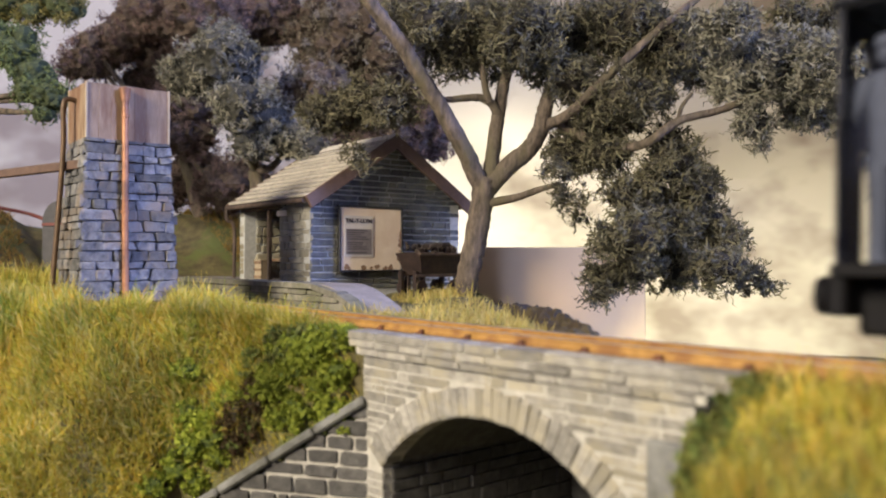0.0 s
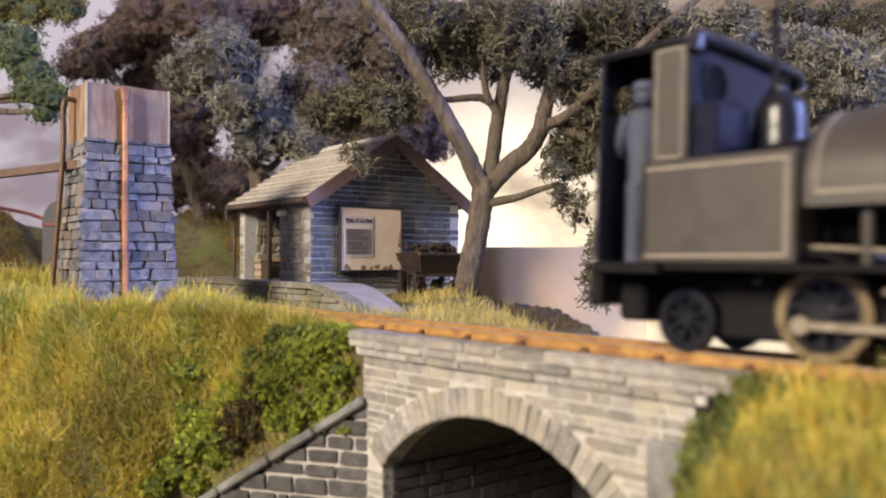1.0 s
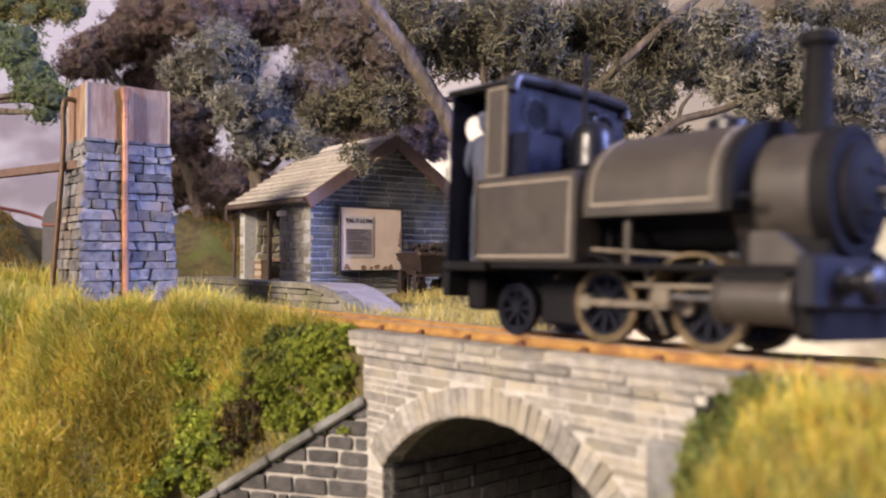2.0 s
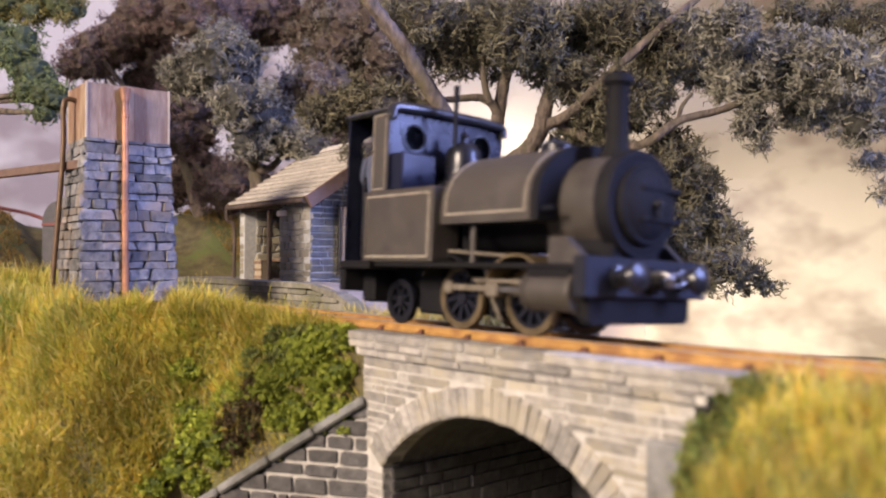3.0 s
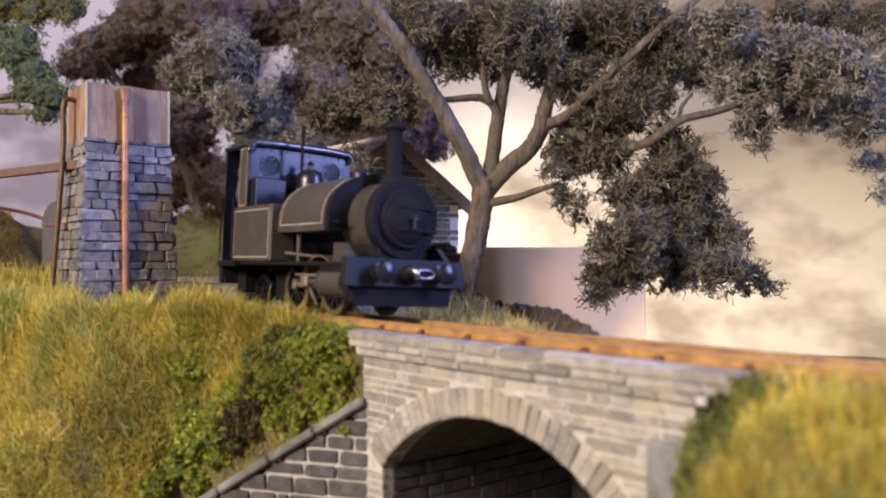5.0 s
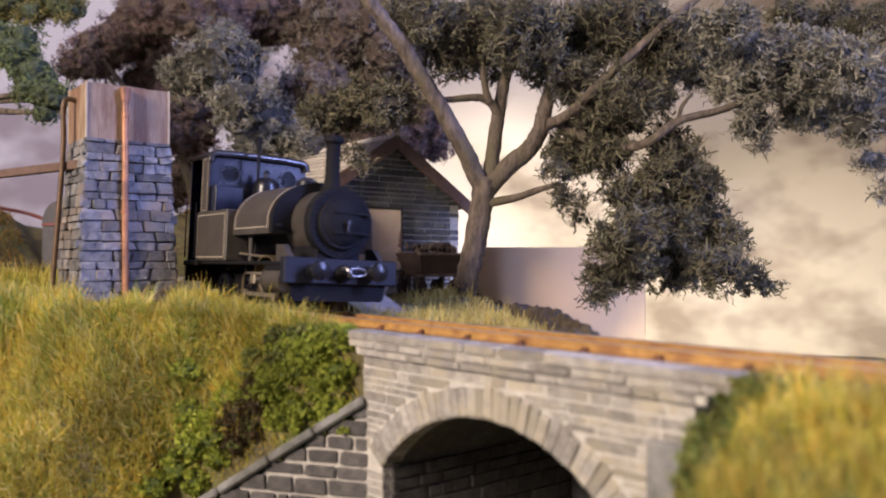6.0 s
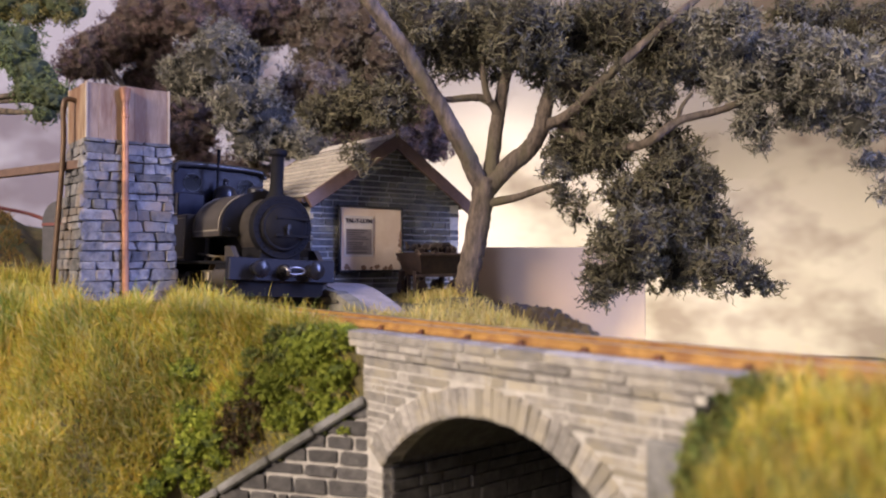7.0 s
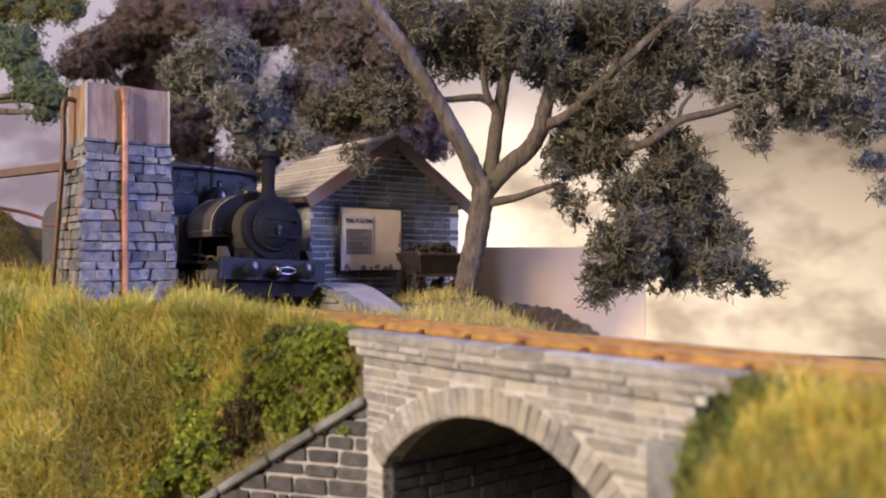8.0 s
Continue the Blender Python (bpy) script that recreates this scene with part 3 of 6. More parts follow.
# ---- track ----
def build_track():
    t = thing("track", "rusty orange narrow-gauge track on dark sleepers", "railway track", kind="structure")
    ss = np.linspace(-0.62, 0.40, 90)
    # ballast bed
    bm = bmesh.new()
    rows = []
    for s in ss:
        m = on_track(s)
        rows.append([bm.verts.new(m @ Vector((0, y, z))) for y, z in ((-0.0165, -0.0066), (-0.0140, -0.0028), (0.0140, -0.0022), (0.0180, -0.006))])
    for a, b in zip(rows, rows[1:]):
        for k in range(3):
            bm.faces.new((a[k], b[k], b[k + 1], a[k + 1]))
    part("ballast", bm, M_BALLAST, t, "grey-brown ballast")
    for y in (-0.0092, 0.0092):
        out = -1 if y < 0 else 1
        for name, mat, prof in (("rail", M_RAIL, ((-0.0011, -0.0025), (0.0011, -0.0025), (0.0011, -0.0022), (0.0004, -0.0018), (0.0004, -0.0009), (0.0006, -0.0006), (0.0006, -0.0002), (-0.0006, -0.0002), (-0.0006, -0.0006), (-0.0004, -0.0009), (-0.0004, -0.0018), (-0.0011, -0.0022))),
                                ("rail_head", M_RAILTOP, ((-0.0006, -0.0002), (0.0006, -0.0002), (0.0005, 0.0), (-0.0005, 0.0)))):
            bm = bmesh.new()
            rows = []
            for s in ss:
                m = on_track(s)
                rows.append([bm.verts.new(m @ Vector((0, y + a, b))) for a, b in prof])
            n = len(prof)
            for a, b in zip(rows, rows[1:]):
                for k in range(n):
                    bm.faces.new((a[k], b[k], b[(k + 1) % n], a[(k + 1) % n]))
            part(name, bm, mat, t)
    bm = box(bmesh.new(), -0.0025, 0.0025, -0.0150, 0.0150, -0.0046, -0.0025, 0.0003)
    first = None
    chair = None
    rnd = random.Random(2)
    for k in range(48):
        s = -0.55 + 0.0192 * k
        if first is None:
            first = part("sleeper", bm, M_SLEEPER, t)
            ob = first
        else:
            ob = new("sleeper", first.data)
            ob.parent = t
        ob.matrix_basis = on_track(s) @ pose(0, rnd.uniform(-0.0006, 0.0006), 0, 0, 0, rnd.uniform(-1.5, 1.5))
        for y in (-0.0102, 0.0102, -0.0082, 0.0082):
            if chair is None:
                cb = box(bmesh.new(), -0.0008, 0.0008, -0.0006, 0.0006, -0.0025, -0.0013, 0.0002)
                box(cb, -0.0014, 0.0014, -0.0011, 0.0011, -0.0026, -0.0021, 0.0001)
                chair = part("rail_chair", cb, M_CHAIR, t)
                c = chair
            else:
                c = new("rail_chair", chair.data)
                c.parent = t
            c.matrix_basis = on_track(s) @ pose(0, y, 0)


build_track()


# ---- platform ----
def build_platform():
    p = thing("platform", "low stone-edged station platform with a ramp at its end", "platform", kind="structure")
    y0, y1, z = 0.0245, 0.064, 0.0075
    part("platform_body", prism(bmesh.new(), [(-0.46, -0.008), (-0.46, z), (-0.1085, z), (-0.1085, -0.008)], y0 + 0.0015, 0.0450), M_PLATFORM, p, "pinkish grey platform surface")
    part("hut_floor", prism(bmesh.new(), [(-0.46, -0.008), (-0.46, z), (-0.1470, z), (-0.1470, -0.008)], 0.0452, y1), M_PLATFORM, p, "pinkish grey paving under the hut")
    prof = [(-0.1083, -0.008), (-0.1083, z)]
    for k in range(1, 9):
        a = k / 8
        prof.append((-0.108 + 0.034 * a, z - 0.0105 * (1 - math.cos(a * math.pi / 2)) ** 0.85))
    prof.append((-0.072, -0.008))
    part("ramp", prism(bmesh.new(), prof, y0 + 0.0015, 0.0450), M_PLATFORM, p, "pinkish grey curved ramp")
    # edging stones along the lip
    rnd = random.Random(9)
    ms = stone_meshes(M_PLATSTONE)

    def top_at(x):
        if x < -0.108:
            return z
        a = min(1, (x + 0.108) / 0.034)
        return z - 0.0105 * (1 - math.cos(a * math.pi / 2)) ** 0.85
    x = -0.36
    while x < -0.077:
        w = rnd.uniform(0.006, 0.013) if x > -0.110 else rnd.uniform(0.018, 0.03)
        za, zb = top_at(x), top_at(x + w)
        ob = new("edging_stone", ms[rnd.randrange(6)])
        ob.parent = p
        ob.matrix_basis = pose(x + w / 2, y0 + 0.002, (za + zb) / 2 - 0.0008, 0, -math.degrees(math.atan2(zb - za, w)), 0) @ Matrix.Diagonal((math.hypot(w, zb - za) - 0.0003, 0.0062, 0.0026, 1))
        x += w
    lay_stones(p, M_PLATSTONE, (-0.34, y0 + 0.0015, -0.006), (1, 0, 0), lambda v: [(0, 0.2345 if v > 0.010 else 0.246 if v > 0.006 else 0.258)], 0.0115, 0.0034, 0.013, 0.0009, 0.0004, 31)


build_platform()


# ---- backdrop, table and room ----
def build_setting():
    bm = bmesh.new()
    rows = []
    for k in range(61):
        a = radians(50.88 + 90 - 62 + 124 * k / 60)
        c = Vector((0.06, -0.02, 0))
        out = Vector((math.cos(a), math.sin(a), 0))
        row = []
        for j in range(41):
            p = c + Vector((0, 0, -0.25 + 0.025 * j))
            # the sheet hangs in shallow slanting folds towards its right end
            fold = noise.noise(Vector((k * 0.13 + j * 0.05, j * 0.30 - k * 0.10, 3.1))) * 0.046 * float(step(38, 24, np.array(k)))
            row.append(bm.verts.new(p + out * (0.72 + fold)))
        rows.append(row)
    for a, b in zip(rows, rows[1:]):
        for j in range(40):
            bm.faces.new((a[j], b[j], b[j + 1], a[j + 1]))
    bd = part("backdrop", bm, M_BACKDROP, smooth=True)
    tagged(bd, "cream backdrop sheet with painted-in brown shade, curved behind the layout", "backdrop", kind="structure")
    s = bd.modifiers.new("thickness", "SOLIDIFY")
    s.thickness = 0.004
    # low bent strip before the backdrop, added in place of a soft shadow on it
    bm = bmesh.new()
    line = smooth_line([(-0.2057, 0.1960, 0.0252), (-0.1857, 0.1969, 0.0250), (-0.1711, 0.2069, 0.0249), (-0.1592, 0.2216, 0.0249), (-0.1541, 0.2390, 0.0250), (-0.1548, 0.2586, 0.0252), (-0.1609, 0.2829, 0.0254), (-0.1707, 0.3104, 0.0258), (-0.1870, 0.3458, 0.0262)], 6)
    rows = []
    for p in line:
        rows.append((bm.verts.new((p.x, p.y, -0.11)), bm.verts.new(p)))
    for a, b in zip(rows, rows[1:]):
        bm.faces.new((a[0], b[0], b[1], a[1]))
    card = part("card_strip", bm, M_SHADESTRIP, smooth=True)
    tagged(card, "low tan strip standing in for a soft shadow on the backdrop", "card")
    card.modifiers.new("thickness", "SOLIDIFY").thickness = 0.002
    # table under the layout
    bm = box(bmesh.new(), -0.78, 0.55, -0.40, 0.78, -0.16, -0.12, 0.004)
    for x in (-0.70, 0.47):
        for y in (-0.34, 0.70):
            box(bm, x - 0.03, x + 0.03, y - 0.03, y + 0.03, -0.75, -0.16, 0.003)
    tagged(part("layout_table", bm, M_TABLE), "wooden table that carries the layout", "table")
    bm = box(bmesh.new(), -0.70, 0.44, -0.31, 0.72, -0.12, -0.085, 0.003)
    tagged(part("baseboard", bm, M_TABLE), "wooden baseboard under the scenery", "baseboard", kind="structure")
    # the room
    lo, hi, z0, z1 = -1.7, 1.9, -0.75, 1.65
    t = 0.08
    for name, args in (("wall_west", (lo - t, lo, lo, hi, z0, z1)), ("wall_south", (lo, hi, lo - t, lo, z0, z1)), ("wall_north", (lo, hi, hi, hi + t, z0, z1))):
        tagged(part(name, box(bmesh.new(), *args), M_ROOM), "plain painted room wall", "wall", kind="structure")
    # the wall with the window opening
    bm = box(bmesh.new(), hi, hi + t, lo, hi, z0, 0.25)
    box(bm, hi, hi + t, lo, hi, 1.58, z1)
    box(bm, hi, hi + t, lo, 0.84, 0.25, 1.58)
    box(bm, hi, hi + t, 1.40, hi, 0.25, 1.58)
    tagged(part("wall_east", bm, M_ROOM), "plain painted room wall with a window opening", "wall", kind="structure")
    tagged(part("ceiling", box(bmesh.new(), lo, hi, lo, hi, z1, z1 + t), M_ROOM), "plain pale ceiling", "ceiling", kind="structure")
    tagged(part("floor", box(bmesh.new(), lo, hi, lo, hi, z0 - t, z0), M_TABLE), "brown room floor", "floor", kind="structure")


build_setting()


# ---- station hut ----
HUT_X, HUT_Y0, HUT_Y1, HUT_L, HUT_Z = -0.1438, 0.0416, 0.1305, -0.2170, 0.0075
EAVE, RIDGE = 0.0465, 0.0752


def build_hut():
    h = thing("station_hut", "small slate-stone station hut with a slatted pitched roof", "hut", pose(0, 0, 0))
    ym = (HUT_Y0 + HUT_Y1) / 2
    t = 0.006
    # gable wall towards the bridge, and the one behind
    for name, xa in (("gable_wall", HUT_X - t), ("rear_gable_wall", HUT_L)):
        part(name, prism(bmesh.new(), [(HUT_Y0, -0.004), (HUT_Y1, -0.004), (HUT_Y1, EAVE), (ym, RIDGE), (HUT_Y0, EAVE)], xa, xa + t - 0.0006, "yz"), M_HUTMORTAR, h)
    part("back_wall", box(bmesh.new(), HUT_L, HUT_X, HUT_Y1 - t, HUT_Y1 - 0.0004, -0.004, EAVE), M_HUTMORTAR, h)
    # front wall with the wide opening
    d0, d1 = -0.2125, -0.1735
    part("front_jamb", box(bmesh.new(), HUT_L, d0, HUT_Y0 + 0.0006, HUT_Y0 + t, HUT_Z - 0.01, EAVE), M_HUTMORTAR, h)
    part("front_wall", box(bmesh.new(), d1, HUT_X - 0.001, HUT_Y0 + 0.0006, HUT_Y0 + t, HUT_Z - 0.01, EAVE), M_HUTMORTAR, h)
    part("lintel", box(bmesh.new(), d0 - 0.003, d1 + 0.002, HUT_Y0 - 0.0006, HUT_Y0 + t, 0.0425, EAVE, 0.0003), M_DARKWOOD, h, "dark wooden lintel over the opening")
    part("post", box(bmesh.new(), -0.1885, -0.1868, HUT_Y0 + 0.001, HUT_Y0 + 0.003, HUT_Z, 0.0425, 0.0002), M_DARKWOOD, h)
    part("bench", box(bmesh.new(), d0, d1, HUT_Y0 + 0.014, HUT_Y0 + 0.022, 0.0165, 0.0180, 0.0003), M_WOOD, h)
    # stones of the gable, as wide as the roof slope lets them be
    def gable(v):
        z = HUT_Z - 0.004 + v
        a, b = HUT_Y0, HUT_Y1
        if z > EAVE:
            k = (z - EAVE) / (RIDGE - EAVE)
            a, b = HUT_Y0 + (ym - HUT_Y0) * k, HUT_Y1 - (HUT_Y1 - ym) * k
        return [(a, b)] if b - a > 0.003 else []
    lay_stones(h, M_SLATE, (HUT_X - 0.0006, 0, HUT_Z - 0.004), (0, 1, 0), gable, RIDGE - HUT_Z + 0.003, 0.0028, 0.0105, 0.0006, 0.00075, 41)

    def front(v):
        z = HUT_Z + v
        if z > 0.0425:
            return [(HUT_L, HUT_X)]
        return [(HUT_L, d0), (d1, HUT_X)]
    lay_stones(h, M_SLATELIT, (0, HUT_Y0 + 0.0006, HUT_Z), (1, 0, 0), front, EAVE - HUT_Z, 0.0033, 0.0080, 0.0007, 0.0005, 43)
    # rough stones of the end wall inside
    lay_stones(h, M_SLATELIT, (HUT_L + t - 0.0008, HUT_Y0 + t, HUT_Z), (0, 1, 0), lambda v: [(0, 0.060)], EAVE - HUT_Z, 0.0042, 0.0065, 0.0012, 0.0009, 47)
    # roof: two thin decks with rows of slats
    over, drop = 0.0048, (RIDGE - EAVE) / (ym - HUT_Y0)
    ang = math.atan(drop)
    xa, xb = HUT_L - 0.004, HUT_X + 0.0045
    run = math.hypot(ym - HUT_Y0 + over, (ym - HUT_Y0 + over) * drop)
    first = None
    for side in (-1, 1):
        m = Matrix.Translation((0, ym, RIDGE + 0.0024)) @ (pose(0, 0, 0, math.degrees(-ang) if side > 0 else math.degrees(ang), 0, 0))
        deck = part("roof_deck", box(bmesh.new(), xa, xb, 0 if side > 0 else -run, run if side > 0 else 0, -0.0022, -0.0004), M_BLACK, h)
        deck.matrix_basis = m
        n = 12
        w = run / n
        for k in range(n):
            if first is None:
                bm = box(bmesh.new(), xa - 0.0006, xb + 0.0006, -w * 0.42, w * 0.42, -0.0006, 0.0004, 0.0001)
                first = part("roof_slat", bm, M_ROOF, h)
                ob = first
            else:
                ob = new("roof_slat", first.data)
                ob.parent = h
            ob.matrix_basis = m @ pose(0, side * w * (k + 0.5), 0.0004, side * 11, 0, 0)
        for name, xe in (("barge_board", xb), ("rear_barge_board", xa - 0.0018)):
            bb = part(name, box(bmesh.new(), xe, xe + (0.0018 if side > 0 else 0.0021), -0.0005 if side > 0 else -run - 0.0008, run + 0.0008 if side > 0 else 0.0005, -0.0052, 0.0008, 0.0002), M_BARGE, h, "brown painted barge board")
            bb.matrix_basis = m
    cap = [(ym - 0.0046, RIDGE + 0.0024 - 0.0046 * drop + 0.0012), (ym, RIDGE + 0.0040), (ym + 0.0046, RIDGE + 0.0024 - 0.0046 * drop + 0.0012)]
    part("ridge_cap", prism(bmesh.new(), cap, xa - 0.0006, xb + 0.0017, "yz"), M_ROOF, h)
    ye = ym - (ym - HUT_Y0 + over) - 0.001
    ze = EAVE - over * drop + 0.001
    part("gutter", path_tube(bmesh.new(), [(xa, ye, ze), (xb, ye, ze)], [0.0012, 0.0012], 8), M_DARKWOOD, h, "dark gutter along the eave")
    part("downpipe", path_tube(bmesh.new(), smooth_line([(xa + 0.0005, ye, ze), (xa + 0.0005, ye, ze - 0.006), (xa + 0.001, HUT_Y0 - 0.002, ze - 0.010), (xa + 0.001, HUT_Y0 - 0.002, 0.008)], 4), [0.0010] * 13, 8), M_DARKWOOD, h)
    part("sign", box(bmesh.new(), -0.1735, -0.1635, HUT_Y0 - 0.0016, HUT_Y0 - 0.0006, 0.0385, 0.0412, 0.0002), M_NOTICE, h, "small pale sign beside the opening")


# paler, warmer copy of the hut slate: the front's lamplight put into the colour
M_SLATELIT = material("lit_front_stone", (0.20, 0.19, 0.16), (0.34, 0.32, 0.27), 320, 0.8, bump=0.6, c3=(0.25, 0.22, 0.15), scale3=60, rand=0.25)
build_hut()


def build_notice_board():
    x = HUT_X + 0.0010
    y0, y1, z0, z1 = 0.0553, 0.0920, 0.0116, 0.0433
    b = thing("notice_board", "framed notice board with faded paper on the hut gable", "notice board")
    part("board", box(bmesh.new(), x, x + 0.0016, y0 + 0.0006, y1 - 0.0006, z0 + 0.0006, z1 - 0.0006), M_PAPER, b, "stained cream paper")
    f = 0.0011
    for a in ((y0, y1, z1 - f, z1), (y0, y1, z0, z0 + f), (y0, y0 + f, z0 + f, z1 - f), (y1 - f, y1, z0 + f, z1 - f)):
        part("frame", box(bmesh.new(), x, x + 0.0021, *a, 0.0002), M_BLACK, b, "black painted frame")
    xs = x + 0.0017
    ya, yb, za, zb = y0 + 0.0026, y0 + 0.0188, z0 + 0.0074, z1 - 0.0050
    part("notice", box(bmesh.new(), xs, xs + 0.0003, ya, yb, za, zb), M_NOTICE, b, "pale printed notice")
    cu = bpy.data.curves.new("heading", "FONT")
    cu.body, cu.size, cu.align_x, cu.align_y = "TAL-Y-LLYN", 0.0040, "CENTER", "CENTER"
    cu.extrude = 0.00006
    cu.offset = 0.00022
    cu.materials.append(M_INK)
    me = bpy.data.meshes.new_from_object(new("heading_shape", cu))
    bpy.data.objects.remove(bpy.data.objects["heading_shape"])
    w = max(v.co.x for v in me.vertices) - min(v.co.x for v in me.vertices)
    tx = new("heading", me)
    tx.parent = b
    k = (yb - ya) * 0.92 / w
    tx.matrix_basis = pose(xs + 0.0004, (ya + yb) / 2, zb - 0.0024, 90, 0, 90) @ Matrix.Diagonal((k, 0.66, 1, 1))
    part("print_block", box(bmesh.new(), xs, xs + 0.0004, ya + 0.0010, yb - 0.0008, za + 0.0010, zb - 0.0062), M_FADEDINK, b, "faded grey print")
    rnd = random.Random(6)
    z = zb - 0.0072
    while z > za + 0.0014:
        ln = rnd.uniform(0.55, 0.95) * (yb - ya - 0.003)
        part("print_line", box(bmesh.new(), xs + 0.0004, xs + 0.00046, ya + 0.0016, ya + 0.0016 + ln, z, z + 0.0004), M_INK, b)
        z -= rnd.choice((0.0010, 0.0010, 0.0017))
    # damp stains along the lower edge and the far edge
    for k in range(26):
        if k < 13:
            y, zz, r = rnd.uniform(y0 + 0.003, y1 - 0.002), z0 + rnd.uniform(0.0012, 0.0030), rnd.uniform(0.0006, 0.0015)
        else:
            zz = z0 + rnd.uniform(0.002, 0.020)
            y, r = y1 - rnd.uniform(0.0012, 0.0040 if zz < z0 + 0.012 else 0.0020), rnd.uniform(0.0005, 0.0014)
        bm = bmesh.new()
        n = 9
        vs = [bm.verts.new((xs + 0.00005 + 0.00001 * k, y + r * rnd.uniform(0.5, 1.3) * math.cos(2 * math.pi * i / n), zz + r * rnd.uniform(0.5, 1.3) * math.sin(2 * math.pi * i / n))) for i in range(n)]
        bm.faces.new(vs)
        part("stain", bm, M_STAIN, b)


build_notice_board()


# ---- water tower ----
def build_tower():
    t = thing("water_tower", "tapered stone water tower with a wooden tank on top", "water tower", pose(-0.1415, -0.0446, 0))
    fx, fy, hx, hy, z0, z1, zt = 0.0128, 0.0190, 0.0112, 0.0155, -0.004, 0.0628, 0.0832   # half widths at the foot and the head
    bm = bmesh.new()
    vs = [bm.verts.new((sx * (x - 0.0008), sy * (y - 0.0008), z)) for x, y, z in ((fx, fy, z0), (hx, hy, z1)) for sx, sy in ((-1, -1), (1, -1), (1, 1), (-1, 1))]
    for k in range(4):
        bm.faces.new((vs[k], vs[(k + 1) % 4], vs[4 + (k + 1) % 4], vs[4 + k]))
    bm.faces.new(vs[4:])
    part("core", bm, M_TOWERMORTAR, t)
    for k in range(4):
        m = Matrix.Rotation(k * math.pi / 2, 3, "Z")
        wide, deep = ((fx, hx), (fy, hy)) if k % 2 == 0 else ((fy, hy), (fx, hx))
        lean = (deep[0] - deep[1]) / (z1 - z0)
        taper = (wide[0] - wide[1]) / (z1 - z0)
        lay_stones(t, M_TOWER, m @ Vector((0, -deep[0] + 0.0006, z0)), m @ Vector((1, 0, 0)), lambda v: [(taper * v - wide[0], wide[0] - taper * v)], z1 - z0, 0.0036, 0.0078, 0.0013, 0.0004, 50 + k, up=(m @ Vector((0, lean, 1))).normalized(), uneven=0.6)
    tx, ty = 0.0106, 0.0146
    tank = part("tank", box(bmesh.new(), -tx, tx, -ty, ty, z1 - 0.001, zt - 0.0005), M_WOOD, t, "weathered wooden tank")
    rnd = random.Random(3)
    for k in range(4):
        m = Matrix.Rotation(k * math.pi / 2, 4, "Z")
        half, off = (tx, ty) if k % 2 == 0 else (ty, tx)
        n = 5 if k % 2 == 0 else 7
        w = 2 * (half + 0.0006) / n
        for i in range(n):
            p = part("plank", box(bmesh.new(), -half - 0.0006 + w * i + 0.00002, -half - 0.0006 + w * (i + 1) - 0.00002, -off - 0.0007 + rnd.uniform(-0.00005, 0.00005), -off + 0.0002, z1 - 0.0003, zt + rnd.uniform(-0.0002, 0.0001), 0.00006), M_WOOD, tank)
            p.matrix_basis = m
        for a, b in ((-half - 0.0010, -half - 0.0003), (half + 0.0003, half + 0.0010)):
            s = part("corner_strip", box(bmesh.new(), a, b, -off - 0.0011, -off - 0.0005, z1 - 0.0003, zt + 0.0002, 0.0001), M_STRIP, tank, "pale corner strip")
            s.matrix_basis = m
    py = -0.0020
    pipe = [(hx + 0.0022, py, zt - 0.0030), (hx + 0.0022, py, z1 + 0.006), (hx + 0.0026, py, z1 - 0.004), (fx + 0.0010, py, 0.030), (fx + 0.0024, py, -0.006)]
    part("downpipe", path_tube(bmesh.new(), pipe, [0.0012] * 5, 12), M_RUSTPIPE, t, "rust-brown metal downpipe", True)
    part("hopper_head", tube(bmesh.new(), (hx + 0.0022, py, zt - 0.0065), (hx + 0.0020, py, zt - 0.0012), 0.0014, 0.0022, 12), M_RUSTPIPE, t, "flared pipe head", True)
    for z in (zt - 0.0120, 0.035):
        part("pipe_collar", tube(bmesh.new(), (hx + 0.0024 + (0.0 if z > 0.05 else -0.0002), py, z), (hx + 0.0024, py, z + 0.0010), 0.0015, 0.0015, 12), M_RUSTPIPE, t)
    side = smooth_line([(-0.002, -ty, zt - 0.0055), (-0.002, -ty - 0.0035, zt - 0.0050), (-0.002, -ty - 0.0052, zt - 0.0085), (-0.002, -ty - 0.0054, 0.055), (-0.002, -fy - 0.0054, -0.006)], 5)
    part("side_pipe", path_tube(bmesh.new(), side, [0.0010] * len(side), 10), M_OLDPIPE, t, "brown overflow pipe", True)
    beam = part("walkway_beam", box(bmesh.new(), -0.120, 0.006, -0.0015, 0.0015, -0.0016, 0.0016, 0.0002), M_BARGE, t, "dark brown wooden beam")
    beam.matrix_basis = pose(0.0, -hy - 0.0012, 0.0532, 0, 0.2, 14)


M_STRIP = material("pale_wood_strip", (0.30, 0.23, 0.15), (0.46, 0.38, 0.27), 200, 0.7, bump=0.3, stretch=(1, 1, 0.2))
build_tower()


